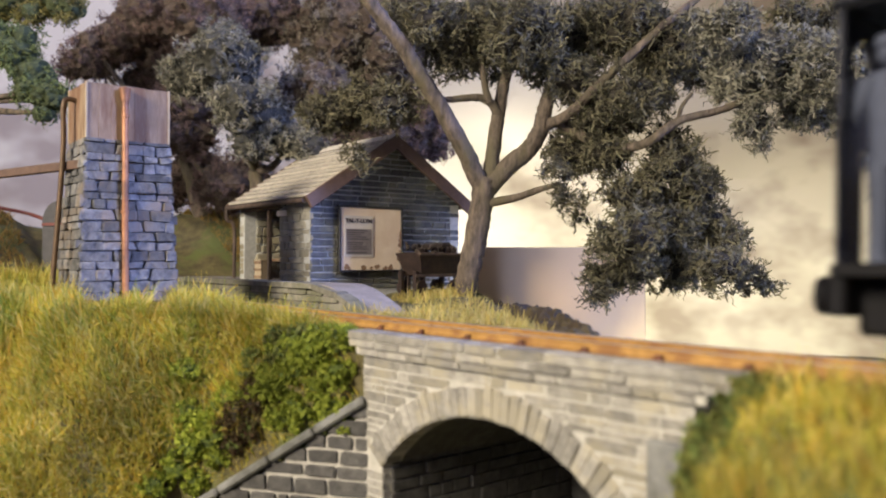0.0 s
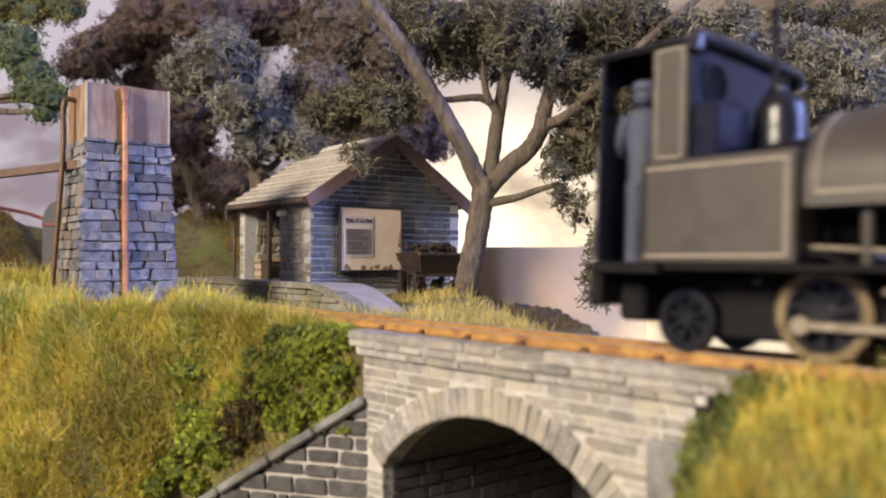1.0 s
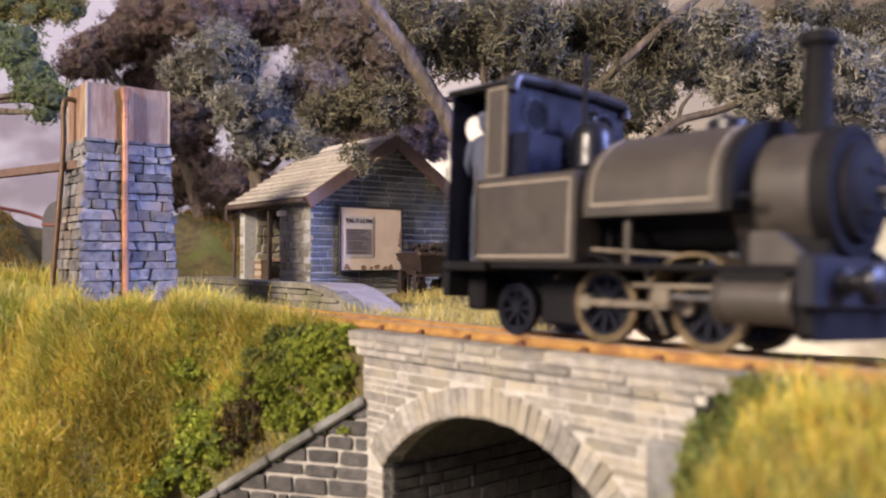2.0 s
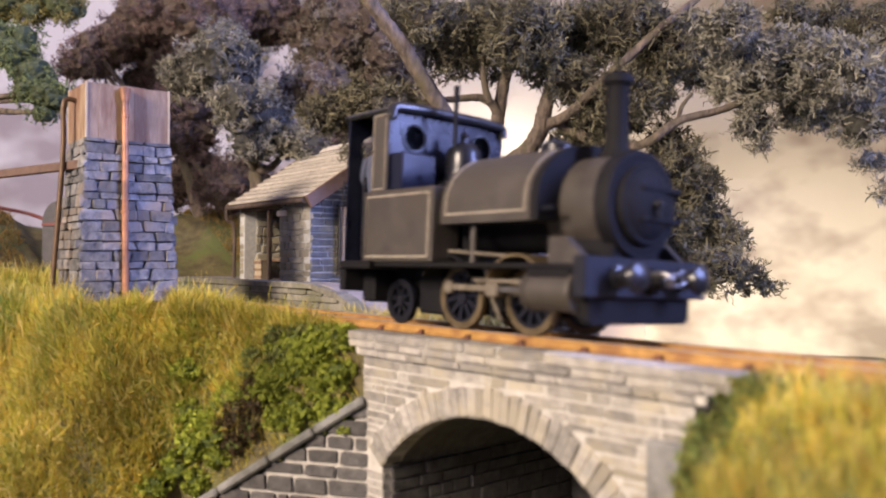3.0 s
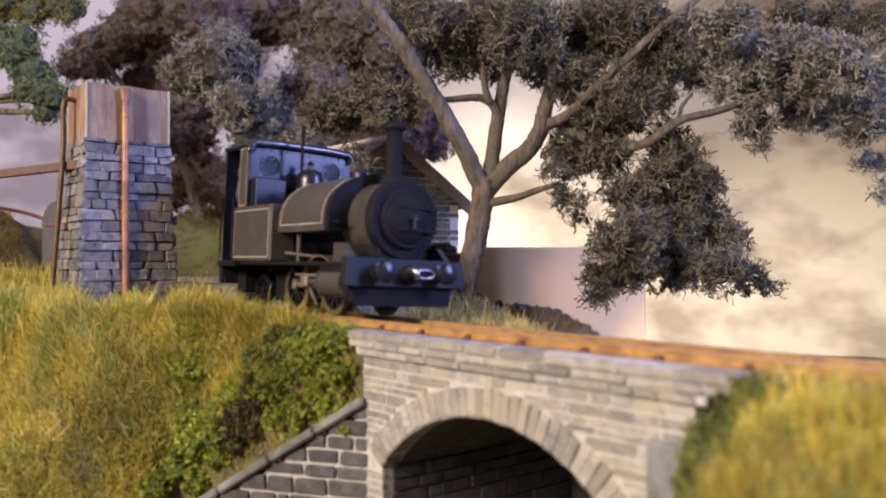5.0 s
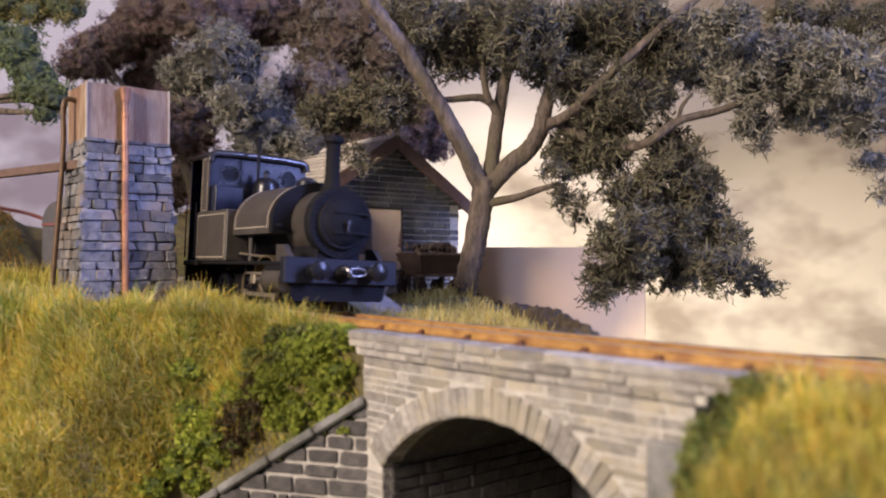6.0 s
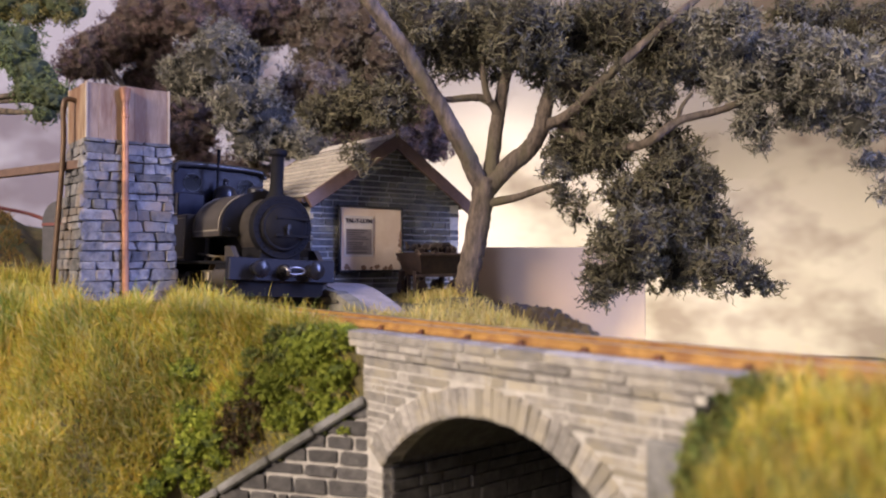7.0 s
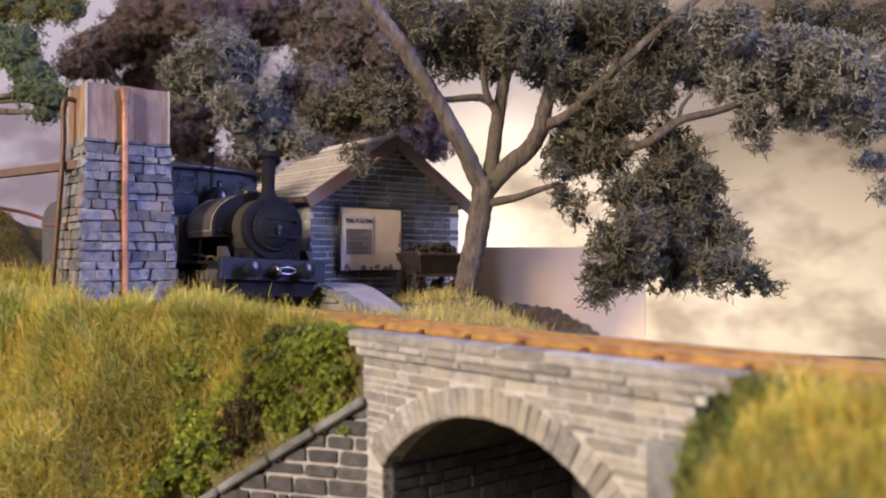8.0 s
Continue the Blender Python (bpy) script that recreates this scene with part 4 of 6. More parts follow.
# ---- small trolley with a load, beside the gable ----
def build_trolley():
    w = thing("trolley", "small rusty brown tub trolley heaped with brown lumps", "trolley", pose(-0.1180, 0.0925, 0.0, 0, 0, 4))
    z0, z1 = 0.0105, 0.0205
    bm = bmesh.new()
    lo = [bm.verts.new(p) for p in ((-0.006, -0.0120, z0), (0.006, -0.0120, z0), (0.006, 0.0130, z0), (-0.006, 0.0130, z0))]
    hi = [bm.verts.new(p) for p in ((-0.0085, -0.0158, z1), (0.0085, -0.0158, z1), (0.0085, 0.0150, z1), (-0.0085, 0.0150, z1))]
    for k in range(4):
        bm.faces.new((lo[k], lo[(k + 1) % 4], hi[(k + 1) % 4], hi[k]))
    bm.faces.new(list(reversed(lo)))
    tub = part("tub", bm, M_TUB, w, "rusty brown tub")
    tub.modifiers.new("thickness", "SOLIDIFY").thickness = 0.0010
    part("rim", box(bmesh.new(), 0.0078, 0.0093, -0.0162, 0.0155, z1 - 0.0012, z1 + 0.0003, 0.0003), M_DARKWOOD, w)
    rnd = random.Random(14)
    for k in range(64):
        b = bmesh.new()
        bmesh.ops.create_icosphere(b, subdivisions=1, radius=1)
        for v in b.verts:
            v.co *= rnd.uniform(0.65, 1.25)
        lump = part("lump", b, M_LUMP, w)
        lump.matrix_basis = pose(rnd.uniform(-0.006, 0.0085), rnd.uniform(-0.0135, 0.0135), z1 + rnd.uniform(-0.0010, 0.0040), rnd.uniform(0, 90), rnd.uniform(0, 90), rnd.uniform(0, 90)) @ Matrix.Diagonal((rnd.uniform(0.0009, 0.0016), rnd.uniform(0.0014, 0.0038), rnd.uniform(0.0008, 0.0014), 1))
    for y in (-0.0150, -0.0110, 0.0105):
        for x in (-0.005, 0.005):
            part("leg", box(bmesh.new(), x - 0.0010, x + 0.0010, y - 0.0011, y + 0.0011, 0.0000, 0.0125, 0.0002), M_TUB, w)
    for x in (-0.0055, 0.0055):
        part("side_rail", box(bmesh.new(), x - 0.0009, x + 0.0009, -0.0160, 0.0140, 0.0095, 0.0110, 0.0002), M_DARKWOOD, w)
    for y in (-0.0130, 0.0080):
        for x in (-0.0060, 0.0065):
            part("wheel", lathe(bmesh.new(), [(0.0005, -0.0006), (0.0030, -0.0006), (0.0034, -0.0009), (0.0034, 0.0006), (0.0005, 0.0006)], pose(x, y, 0.0048, 0, 90, 0), 18), M_TUB, w)


M_TUB = material("rusty_tub_iron", (0.018, 0.011, 0.010), (0.050, 0.030, 0.024), 260, 0.7, 0.2, bump=0.4)
M_LUMP = material("brown_peat", (0.018, 0.013, 0.011), (0.065, 0.044, 0.034), 300, 0.9, bump=0.6, rand=0.35)
build_trolley()


# ---- round-topped board and red rod behind the tower ----
def build_back_board():
    b = thing("arched_board", "grey round-topped board with a red band", "board", pose(-0.3440, -0.0158, 0, 0, 0, 50.9))
    out = [(-0.010, -0.002), (0.010, -0.002), (0.010, 0.040)] + [(0.010 * math.cos(a), 0.040 + 0.013 * math.sin(a)) for a in np.linspace(0, math.pi, 13)[1:-1]] + [(-0.010, 0.040)]
    part("panel", prism(bmesh.new(), out, 0.0, 0.002), M_GREYPOT, b)
    part("band", box(bmesh.new(), -0.0102, 0.0102, -0.0006, 0.0, 0.0378, 0.0396), M_RED, b, "red painted band")
    rod = new("curved_rod", None)
    tagged(rod, "thin red-brown bent rod reaching the board", "rod")
    pts = smooth_line([(-0.3527, -0.0166, 0.0394), (-0.3570, -0.0220, 0.0425), (-0.3635, -0.0300, 0.0459), (-0.3733, -0.0421, 0.0490), (-0.3798, -0.0501, 0.0511)], 6)
    part("bar", path_tube(bmesh.new(), pts, [0.0011] * len(pts), 8), M_RED, rod)


build_back_board()


def build_crate():
    c = thing("crate", "small pale wooden crate in the hut opening", "crate", pose(-0.2070, HUT_Y0 + 0.0075, HUT_Z, 0, 0, 8))
    part("body", box(bmesh.new(), -0.0030, 0.0030, -0.0025, 0.0025, 0.0, 0.0092, 0.0002), M_STRIP, c)
    for z in (0.0006, 0.0042, 0.0078):
        part("slat", box(bmesh.new(), -0.0032, 0.0032, -0.0029, -0.0024, z, z + 0.0012, 0.0001), M_WOOD, c)
    part("lid", box(bmesh.new(), -0.0033, 0.0033, -0.0030, 0.0030, 0.0092, 0.0100, 0.0001), M_STRIP, c)


build_crate()


# ---- locomotive: x forward, z = 0 on the rails ----
M_GLOSS = material("glossy_black_paint", (0.016, 0.016, 0.018), (0.028, 0.027, 0.030), 160, 0.22, 0.0, bump=0.05, coord="object", spec=0.5)


def wheel(parent, x, y, r, name, spokes, tyre_mat, label=""):
    """A spoked wheel that turns about its own axle."""
    w = part(name, lathe(bmesh.new(), [(0.0001, -0.0010), (r * 0.22, -0.0010), (r * 0.22, 0.0010), (0.0001, 0.0010)], pose(0, 0, 0, 90, 0, 0), 16), M_LOCO, parent, label, True)
    w.matrix_basis = pose(x, y, r)
    bm = lathe(bmesh.new(), [(r * 0.80, -0.0011), (r * 0.985, -0.0011), (r, -0.0008), (r, 0.0008), (r * 1.0, 0.0010), (r * 0.80, 0.0010), (r * 0.80, -0.0011)], pose(0, 0, 0, 90, 0, 0), 36)
    part("tyre", bm, tyre_mat, w, "", True)
    bm = lathe(bmesh.new(), [(r * 0.70, -0.0008), (r * 0.83, -0.0008), (r * 0.83, 0.0008), (r * 0.70, 0.0008), (r * 0.70, -0.0008)], pose(0, 0, 0, 90, 0, 0), 36)
    part("rim", bm, M_LOCO, w, "", True)
    sb = None
    for k in range(spokes):
        if sb is None:
            sb = part("spoke", box(bmesh.new(), -r * 0.07, r * 0.07, -0.0005, 0.0005, r * 0.15, r * 0.76), M_LOCO, w)
            o = sb
        else:
            o = new("spoke", sb.data)
            o.parent = w
        o.matrix_basis = pose(0, 0, 0, 0, 360 * k / spokes, 0)
    return w


DRIVE_R, TRAIL_R, CRANK = 0.0083, 0.0062, 0.0034
DRIVE_X = (0.0005, 0.0255)
TRAIL_X = -0.0260


def lining(parent, pts, y, w=0.00045):
    """A cream line round a panel on the side at y, through points of x and z."""
    out = -1 if y < 0 else 1
    bm = bmesh.new()
    n = len(pts)
    for k in range(n):
        a, b = Vector(pts[k]), Vector(pts[(k + 1) % n])
        d = (b - a)
        box(bm, -w / 2, d.length + w / 2, -0.0001, 0.0001, -w / 2, w / 2, 0, pose(a.x, y + out * 0.0001, a.y, 0, -math.degrees(math.atan2(d.y, d.x)), 0))
    return part("lining", bm, M_LINE, parent, "thin cream lining")


def build_loco():
    L = thing("steam_locomotive", "small matt black saddle-tank steam locomotive with cream lining", "locomotive")
    # footplate and frames
    part("footplate", box(bmesh.new(), -0.0390, 0.0480, -0.0205, 0.0205, 0.0155, 0.0168, 0.0003), M_SMOKE, L)
    part("rear_step_plate", box(bmesh.new(), -0.0400, -0.0250, -0.0225, 0.0225, 0.0148, 0.0170, 0.0003), M_SMOKE, L)
    for y in (-0.0070, 0.0055):
        part("frame_plate", box(bmesh.new(), -0.034, 0.0470, y, y + 0.0015, 0.0045, 0.0155, 0.0003), M_SMOKE, L)
    part("ash_pan", box(bmesh.new(), -0.0200, -0.0070, -0.0085, 0.0085, 0.0030, 0.0150, 0.0006), M_SMOKE, L)
    part("rear_beam", box(bmesh.new(), -0.0410, -0.0385, -0.0215, 0.0215, 0.0085, 0.0168, 0.0004), M_SMOKE, L)
    part("rear_drop_plate", box(bmesh.new(), -0.0390, -0.0330, -0.0150, 0.0150, 0.0055, 0.0148, 0.0008), M_SMOKE, L)
    # front beam with buffers and hook
    beam = part("buffer_beam", box(bmesh.new(), 0.0478, 0.0512, -0.0217, 0.0217, 0.0098, 0.0184, 0.0003), M_BEAM, L)
    part("lower_guard", prism(bmesh.new(), [(-0.0182, 0.0098), (0.0182, 0.0098), (0.0178, 0.0052), (0.0165, 0.0040), (-0.0165, 0.0040), (-0.0178, 0.0052)], 0.0462, 0.0492, "yz"), M_SMOKE, L)
    for y in (-0.0112, 0.0112):
        b = part("buffer", lathe(bmesh.new(), [(0.0026, 0), (0.0026, 0.0012), (0.0017, 0.0016), (0.0017, 0.0035), (0.0028, 0.0040), (0.0034, 0.0050), (0.0031, 0.0060), (0.0017, 0.0067), (0.0002, 0.0069)], pose(0.0511, y, 0.0143, 0, 90, 0), 24), M_LOCO, L, "rounded buffer", True)
    part("coupling_boss", lathe(bmesh.new(), [(0.0030, 0), (0.0030, 0.0020), (0.0016, 0.0030), (0.0016, 0.0050), (0.0002, 0.0054)], pose(0.0504, 0.0, 0.0135, 0, 90, 0), 20), M_SMOKE, L, "", True)
    ring = [Vector((0.0555, 0.0030 + 0.0030 * math.cos(a) * 1.2, 0.0140 + 0.0013 * math.sin(a))) for a in np.linspace(0, 2 * math.pi, 21)]
    part("coupling_link", path_tube(bmesh.new(), ring, [0.00035] * 21, 8), M_STEEL, L, "bright steel coupling link", True)
    part("coupling_hook", path_tube(bmesh.new(), smooth_line([(0.0530, -0.0012, 0.0150), (0.0560, -0.0016, 0.0152), (0.0575, -0.0010, 0.0140), (0.0562, -0.0004, 0.0128)], 4), [0.0007] * 13, 8), M_STEEL, L, "", True)
    for y in (-0.0112, 0.0112):
        part("buffer", lathe(bmesh.new(), [(0.0026, 0), (0.0026, 0.0012), (0.0017, 0.0016), (0.0017, 0.0030), (0.0030, 0.0036), (0.0034, 0.0046), (0.0031, 0.0055), (0.0017, 0.0061), (0.0002, 0.0063)], pose(-0.0410, y, 0.0118, 0, -90, 0), 24), M_SMOKE, L, "rounded buffer", True)
    part("rear_coupling", box(bmesh.new(), -0.0450, -0.0410, -0.0012, 0.0012, 0.0098, 0.0124, 0.0004), M_SMOKE, L)
    # boiler, smokebox
    ax = pose(0, 0, 0.0306, 0, 90, 0)
    part("boiler", lathe(bmesh.new(), [(0.0108, -0.019), (0.0108, 0.034)], ax, 36), M_SMOKE, L, "", True)
    part("firebox", box(bmesh.new(), -0.0190, 0.0010, -0.0105, 0.0105, 0.0160, 0.0300, 0.001), M_SMOKE, L)
    part("smokebox", lathe(bmesh.new(), [(0.0117, 0.0300), (0.0117, 0.0465)], ax, 40), M_LOCOGREY, L, "grey-black smokebox barrel", True)
    part("smokebox_ring", lathe(bmesh.new(), [(0.0116, 0.0450), (0.0124, 0.0450), (0.0124, 0.0480), (0.0120, 0.0488), (0.0090, 0.0488)], ax, 40), M_SMOKE, L, "", True)
    rv = None
    for k in range(30):
        a = 2 * math.pi * k / 30
        if rv is None:
            rb = bmesh.new()
            bmesh.ops.create_icosphere(rb, subdivisions=1, radius=0.00038)
            rv = part("rivet", rb, M_SMOKE, L)
            o = rv
        else:
            o = new("rivet", rv.data)
            o.parent = L
        o.matrix_basis = pose(0.0489, 0.0107 * math.cos(a), 0.0306 + 0.0107 * math.sin(a))
    door = part("smokebox_door", lathe(bmesh.new(), [(0.0092, 0.0488), (0.0092, 0.0500), (0.0087, 0.0505), (0.0080, 0.0505), (0.0077, 0.0508), (0.0058, 0.0518), (0.0025, 0.0524), (0.0002, 0.0525)], ax, 40), M_SMOKE, L, "domed smokebox door", True)
    part("door_dart", tube(bmesh.new(), (0.0520, 0, 0.0306), (0.0542, 0, 0.0306), 0.0011, 0.0008, 12), M_LOCO, door, "small door handle")
    part("dart_lever", box(bmesh.new(), 0.0532, 0.0538, -0.0004, 0.0004, 0.0276, 0.0306, 0.0001), M_LOCO, door)
    for z in (0.0272, 0.0340):
        part("hinge_strap", box(bmesh.new(), 0.0500, 0.0525, -0.0045, 0.0094, z - 0.0006, z + 0.0006, 0.0002), M_SMOKE, door)
    part("saddle", box(bmesh.new(), 0.0300, 0.0475, -0.0085, 0.0085, 0.0165, 0.0230, 0.0005), M_SMOKE, L)
    for y in (-0.0185, 0.0165):
        part("front_bracket", prism(bmesh.new(), [(0.0380, 0.0165), (0.0475, 0.0165), (0.0475, 0.0185), (0.0430, 0.0225), (0.0380, 0.0225)], y, y + 0.002), M_LOCOGREY, L)
    # chimney
    part("chimney", lathe(bmesh.new(), [(0.0046, 0.0405), (0.0040, 0.0424), (0.0029, 0.0440), (0.0026, 0.0470), (0.0025, 0.0580), (0.0027, 0.0584), (0.0036, 0.0592), (0.0036, 0.0606), (0.0030, 0.0613), (0.0020, 0.0613), (0.0018, 0.0586), (0.0002, 0.0580)], pose(0.0410, 0, 0), 28), M_SMOKE, L, "", True)
    # saddle tank
    hw, zl, zt = 0.0186, 0.0265, 0.0452
    prof = [(-hw, zl), (-hw, 0.0310)]
    prof += [(-hw * math.cos(a), 0.0310 + (zt - 0.0310) * math.sin(a)) for a in np.linspace(0, math.pi, 25)[1:-1]]
    prof += [(hw, 0.0310), (hw, zl), (0.0125, zl)]
    prof += [(0.0118 * math.cos(a), 0.0306 + 0.0118 * math.sin(a)) for a in np.linspace(-0.3, math.pi + 0.3, 15)]
    prof += [(-0.0125, zl)]
    tank = part("saddle_tank", prism(bmesh.new(), prof, 0.0006, 0.0326, "yz"), M_LOCOGREY, L, "grey-black saddle tank with cream lining", True)
    front = [(y * 1.012, 0.0306 + (z - 0.0306) * 1.012) for y, z in prof]
    part("tank_front_band", prism(bmesh.new(), front, 0.0322, 0.0346, "yz"), M_SMOKE, tank)
    for y in (-hw, hw):
        out = -1 if y < 0 else 1
        bm = bmesh.new()
        w = 0.00045
        box(bm, 0.0026, 0.0304, y - 0.0001, y + 0.0001, 0.0286, 0.0286 + w)
        part("lining", bm, M_LINE, tank, "thin cream lining")
        for x in (0.0026, 0.0304):
            bm = bmesh.new()
            pts = [Vector((x, y + out * 0.00005, 0.0286))] + [Vector((x, -out * -1 * (hw + 0.00005) * math.cos(a), 0.0310 + (zt + 0.00005 - 0.0310) * math.sin(a))) for a in np.linspace(0.0, 1.1, 12)]
            path_tube(bm, pts, [0.00022] * len(pts), 6)
            part("lining", bm, M_LINE, tank)
    part("filler", lathe(bmesh.new(), [(0.0040, 0.0440), (0.0040, 0.0466), (0.0030, 0.0474), (0.0003, 0.0476)], pose(0.0225, 0, 0), 24), M_LOCO, L, "", True)
    part("filler_lid_handle", tube(bmesh.new(), (0.0225, -0.002, 0.0480), (0.0225, 0.002, 0.0480), 0.0004, 0.0004, 8), M_LOCO, L)
    for y in (-0.0150, 0.0150):
        part("injector_pipe", path_tube(bmesh.new(), [(0.0095, y, 0.0268), (0.0095, y, 0.0165)], [0.0009] * 2, 10), M_LOCOGREY, L, "", True)
    # dome with safety valve
    part("dome", lathe(bmesh.new(), [(0.0056, 0.0395), (0.0050, 0.0415), (0.0051, 0.0435), (0.0050, 0.0470), (0.0046, 0.0490), (0.0034, 0.0504), (0.0016, 0.0510), (0.0003, 0.0511)], pose(-0.0128, 0, 0), 28), M_LOCO, L, "", True)
    part("safety_valve", lathe(bmesh.new(), [(0.0012, 0.0500), (0.0010, 0.0525), (0.0014, 0.0530), (0.0006, 0.0540)], pose(-0.0128, 0, 0), 14), M_LOCO, L, "", True)
    part("whistle_pipe", path_tube(bmesh.new(), smooth_line([(-0.0120, -0.0040, 0.044), (-0.0120, -0.0040, 0.0560), (-0.0120, -0.0040, 0.0665)], 3), [0.0007, 0.0006, 0.0006, 0.0006, 0.0006, 0.0008, 0.0009], 8), M_SMOKE, L)
    # side bunkers with lined panels
    for y0, y1 in ((-0.0212, -0.0120), (0.0120, 0.0212)):
        bk = part("side_bunker", box(bmesh.new(), -0.0305, 0.0004, y0, y1, 0.0168, 0.0362, 0.0004), M_LOCOGREY, L, "grey side bunker with a cream-lined panel")
        yf = y0 if y0 < 0 else y1
        lining(bk, [(-0.0290, 0.0182), (-0.0010, 0.0182), (-0.0010, 0.0346), (-0.0290, 0.0346)], yf)
        ya, yb = (-0.0202, -0.0085) if y0 < 0 else (0.0085, 0.0202)
        part("bunker_top", box(bmesh.new(), -0.0198, -0.0145, ya, yb, 0.0362, 0.0465, 0.0004), M_CAB, L)
    # cab
    hw = 0.0208
    def sheet(outline, x0, x1, holes=(), mat=M_CAB, name="cab_front_sheet"):
        bm = prism(bmesh.new(), outline, x0, x1, "yz")
        ob = part(name, bm, mat, L)
        if holes:
            cb = bmesh.new()
            for y, z, r in holes:
                tube(cb, (x0 - 0.002, y, z), (x1 + 0.002, y, z), r, r, 28)
            cut = part("cutter", cb, M_LOCO)
            mod = ob.modifiers.new("holes", "BOOLEAN")
            mod.object, mod.solver = cut, "EXACT"
            dg = bpy.context.evaluated_depsgraph_get()
            me = bpy.data.meshes.new_from_object(ob.evaluated_get(dg))
            ob.modifiers.clear()
            ob.data = me
            bpy.data.objects.remove(cut)
        return ob
    top = [(hw, 0.0580)] + [(hw * math.cos(a), 0.0584 + 0.0010 * math.sin(a) ** 0.6) for a in np.linspace(0, math.pi, 13)[1:-1]] + [(-hw, 0.0580)]
    fs = sheet([(-hw, 0.0168), (hw, 0.0168)] + top, -0.0208, -0.0198, [(-0.0125, 0.0517, 0.0036), (0.0125, 0.0517, 0.0036)])
    for y in (-0.0125, 0.0125):
        part("window_rim", lathe(bmesh.new(), [(0.0036, 0), (0.0041, 0), (0.0041, 0.0005), (0.0036, 0.0005), (0.0036, 0)], pose(-0.0198, y, 0.0517, 0, 90, 0), 28), M_LOCO, fs)
    rs = sheet([(-hw, 0.0168), (-0.0120, 0.0168), (-0.0120, 0.0360), (0.0120, 0.0360), (0.0120, 0.0168), (hw, 0.0168)] + top, -0.0402, -0.0394, [(-0.0125, 0.0500, 0.0042), (0.0125, 0.0500, 0.0042)], name="cab_rear_sheet")
    for y0, y1 in ((-hw, -hw + 0.0009), (hw - 0.0009, hw)):
        cs = part("cab_side_post", box(bmesh.new(), -0.0280, -0.0199, y0, y1, 0.0355, 0.0590, 0.0002), M_LOCOGREY, L, "grey cab side with cream lining")
        yf = y0 if y0 < 0 else y1
        lining(cs, [(-0.0270, 0.0368), (-0.0214, 0.0368), (-0.0214, 0.0572), (-0.0270, 0.0572)], yf, 0.0003)
    for k in range(13):
        o = new("rivet", rv.data)
        o.parent = fs
        o.matrix_basis = pose(-0.0198, -0.0186 + 0.0031 * k, 0.0572)
    for k in range(7):
        o = new("rivet", rv.data)
        o.parent = fs
        o.matrix_basis = pose(-0.0198, -0.0200, 0.0475 + 0.0016 * k)
    lip = [(y, z) for y, z in ((-0.0208, 0.0560), (-0.0204, 0.0584), (-0.0190, 0.0592), (-0.010, 0.0596), (0.010, 0.0596), (0.0190, 0.0592), (0.0204, 0.0584), (0.0208, 0.0560))]
    part("roof_lip", path_tube(bmesh.new(), [(-0.0192, y, z) for y, z in lip], [0.0016] * len(lip), 12), M_GLOSS, L, "glossy rounded roof edge", True)
    part("tank_handle", path_tube(bmesh.new(), [(0.0330, -0.0168, 0.0290), (0.0376, -0.0168, 0.0292)], [0.0006, 0.0006], 8), M_LOCO, L)
    part("reversing_rod", path_tube(bmesh.new(), [(-0.010, -0.0152, 0.0205), (0.022, -0.0152, 0.0185)], [0.0005, 0.0005], 8), M_RODS, L)
    for y in (-0.0150, 0.0150):
        part("sand_pipe", path_tube(bmesh.new(), smooth_line([(0.0140, y, 0.0165), (0.0150, y * 0.9, 0.0090), (0.0165, y * 0.75, 0.0030)], 4), [0.0005] * 9, 8), M_RODS, L)
        part("brake_hanger", box(bmesh.new(), 0.0120, 0.0134, y * 0.7 - 0.0006, y * 0.7 + 0.0006, 0.0035, 0.0150, 0.0002), M_SMOKE, L)
        part("crosshead", box(bmesh.new(), 0.0180, 0.0220, y * 1.147 - 0.0016, y * 1.147 + 0.0016, 0.0088, 0.0124, 0.0004), M_RODS, L, "oily steel crosshead")
    roof_out = [(hw * 1.03 * math.cos(a), 0.0586 + 0.0015 * math.sin(a) ** 0.6) for a in np.linspace(0, math.pi, 15)]
    roof_in = [(y * 0.97, z - 0.0009) for y, z in reversed(roof_out)]
    part("cab_roof", prism(bmesh.new(), roof_out + roof_in, -0.0412, -0.0190, "yz"), M_LOCO, L, "", True)
    for x in (-0.0395, -0.0290):
        part("handrail", path_tube(bmesh.new(), [(x, -0.0222, 0.0180), (x, -0.0222, 0.0400)], [0.0003] * 2, 8), M_LOCO, L)
    # cylinders, rods and wheels
    for side in (-1, 1):
        y = side * 0.0172
        cyl = part("cylinder", lathe(bmesh.new(), [(0.0015, -0.0075), (0.0044, -0.0072), (0.0046, -0.0060), (0.0042, -0.0058), (0.0042, 0.0058), (0.0046, 0.0060), (0.0044, 0.0072), (0.0015, 0.0075)], pose(0.0395, y, 0.0106, 0, 90, 0), 28), M_LOCOGREY, L, "", True)
        part("valve_chest", box(bmesh.new(), 0.0330, 0.0460, y - 0.0030, y + 0.0030, 0.0135, 0.0160, 0.0004), M_SMOKE, L)
        part("slide_bar", box(bmesh.new(), 0.0130, 0.0325, y - 0.0008, y + 0.0008, 0.0122, 0.0130, 0.0001), M_RODS, L, "oily steel slide bar")
        part("piston_rod", tube(bmesh.new(), (0.0180, y, 0.0106), (0.0330, y, 0.0106), 0.0007, 0.0007, 10), M_STEEL, L)
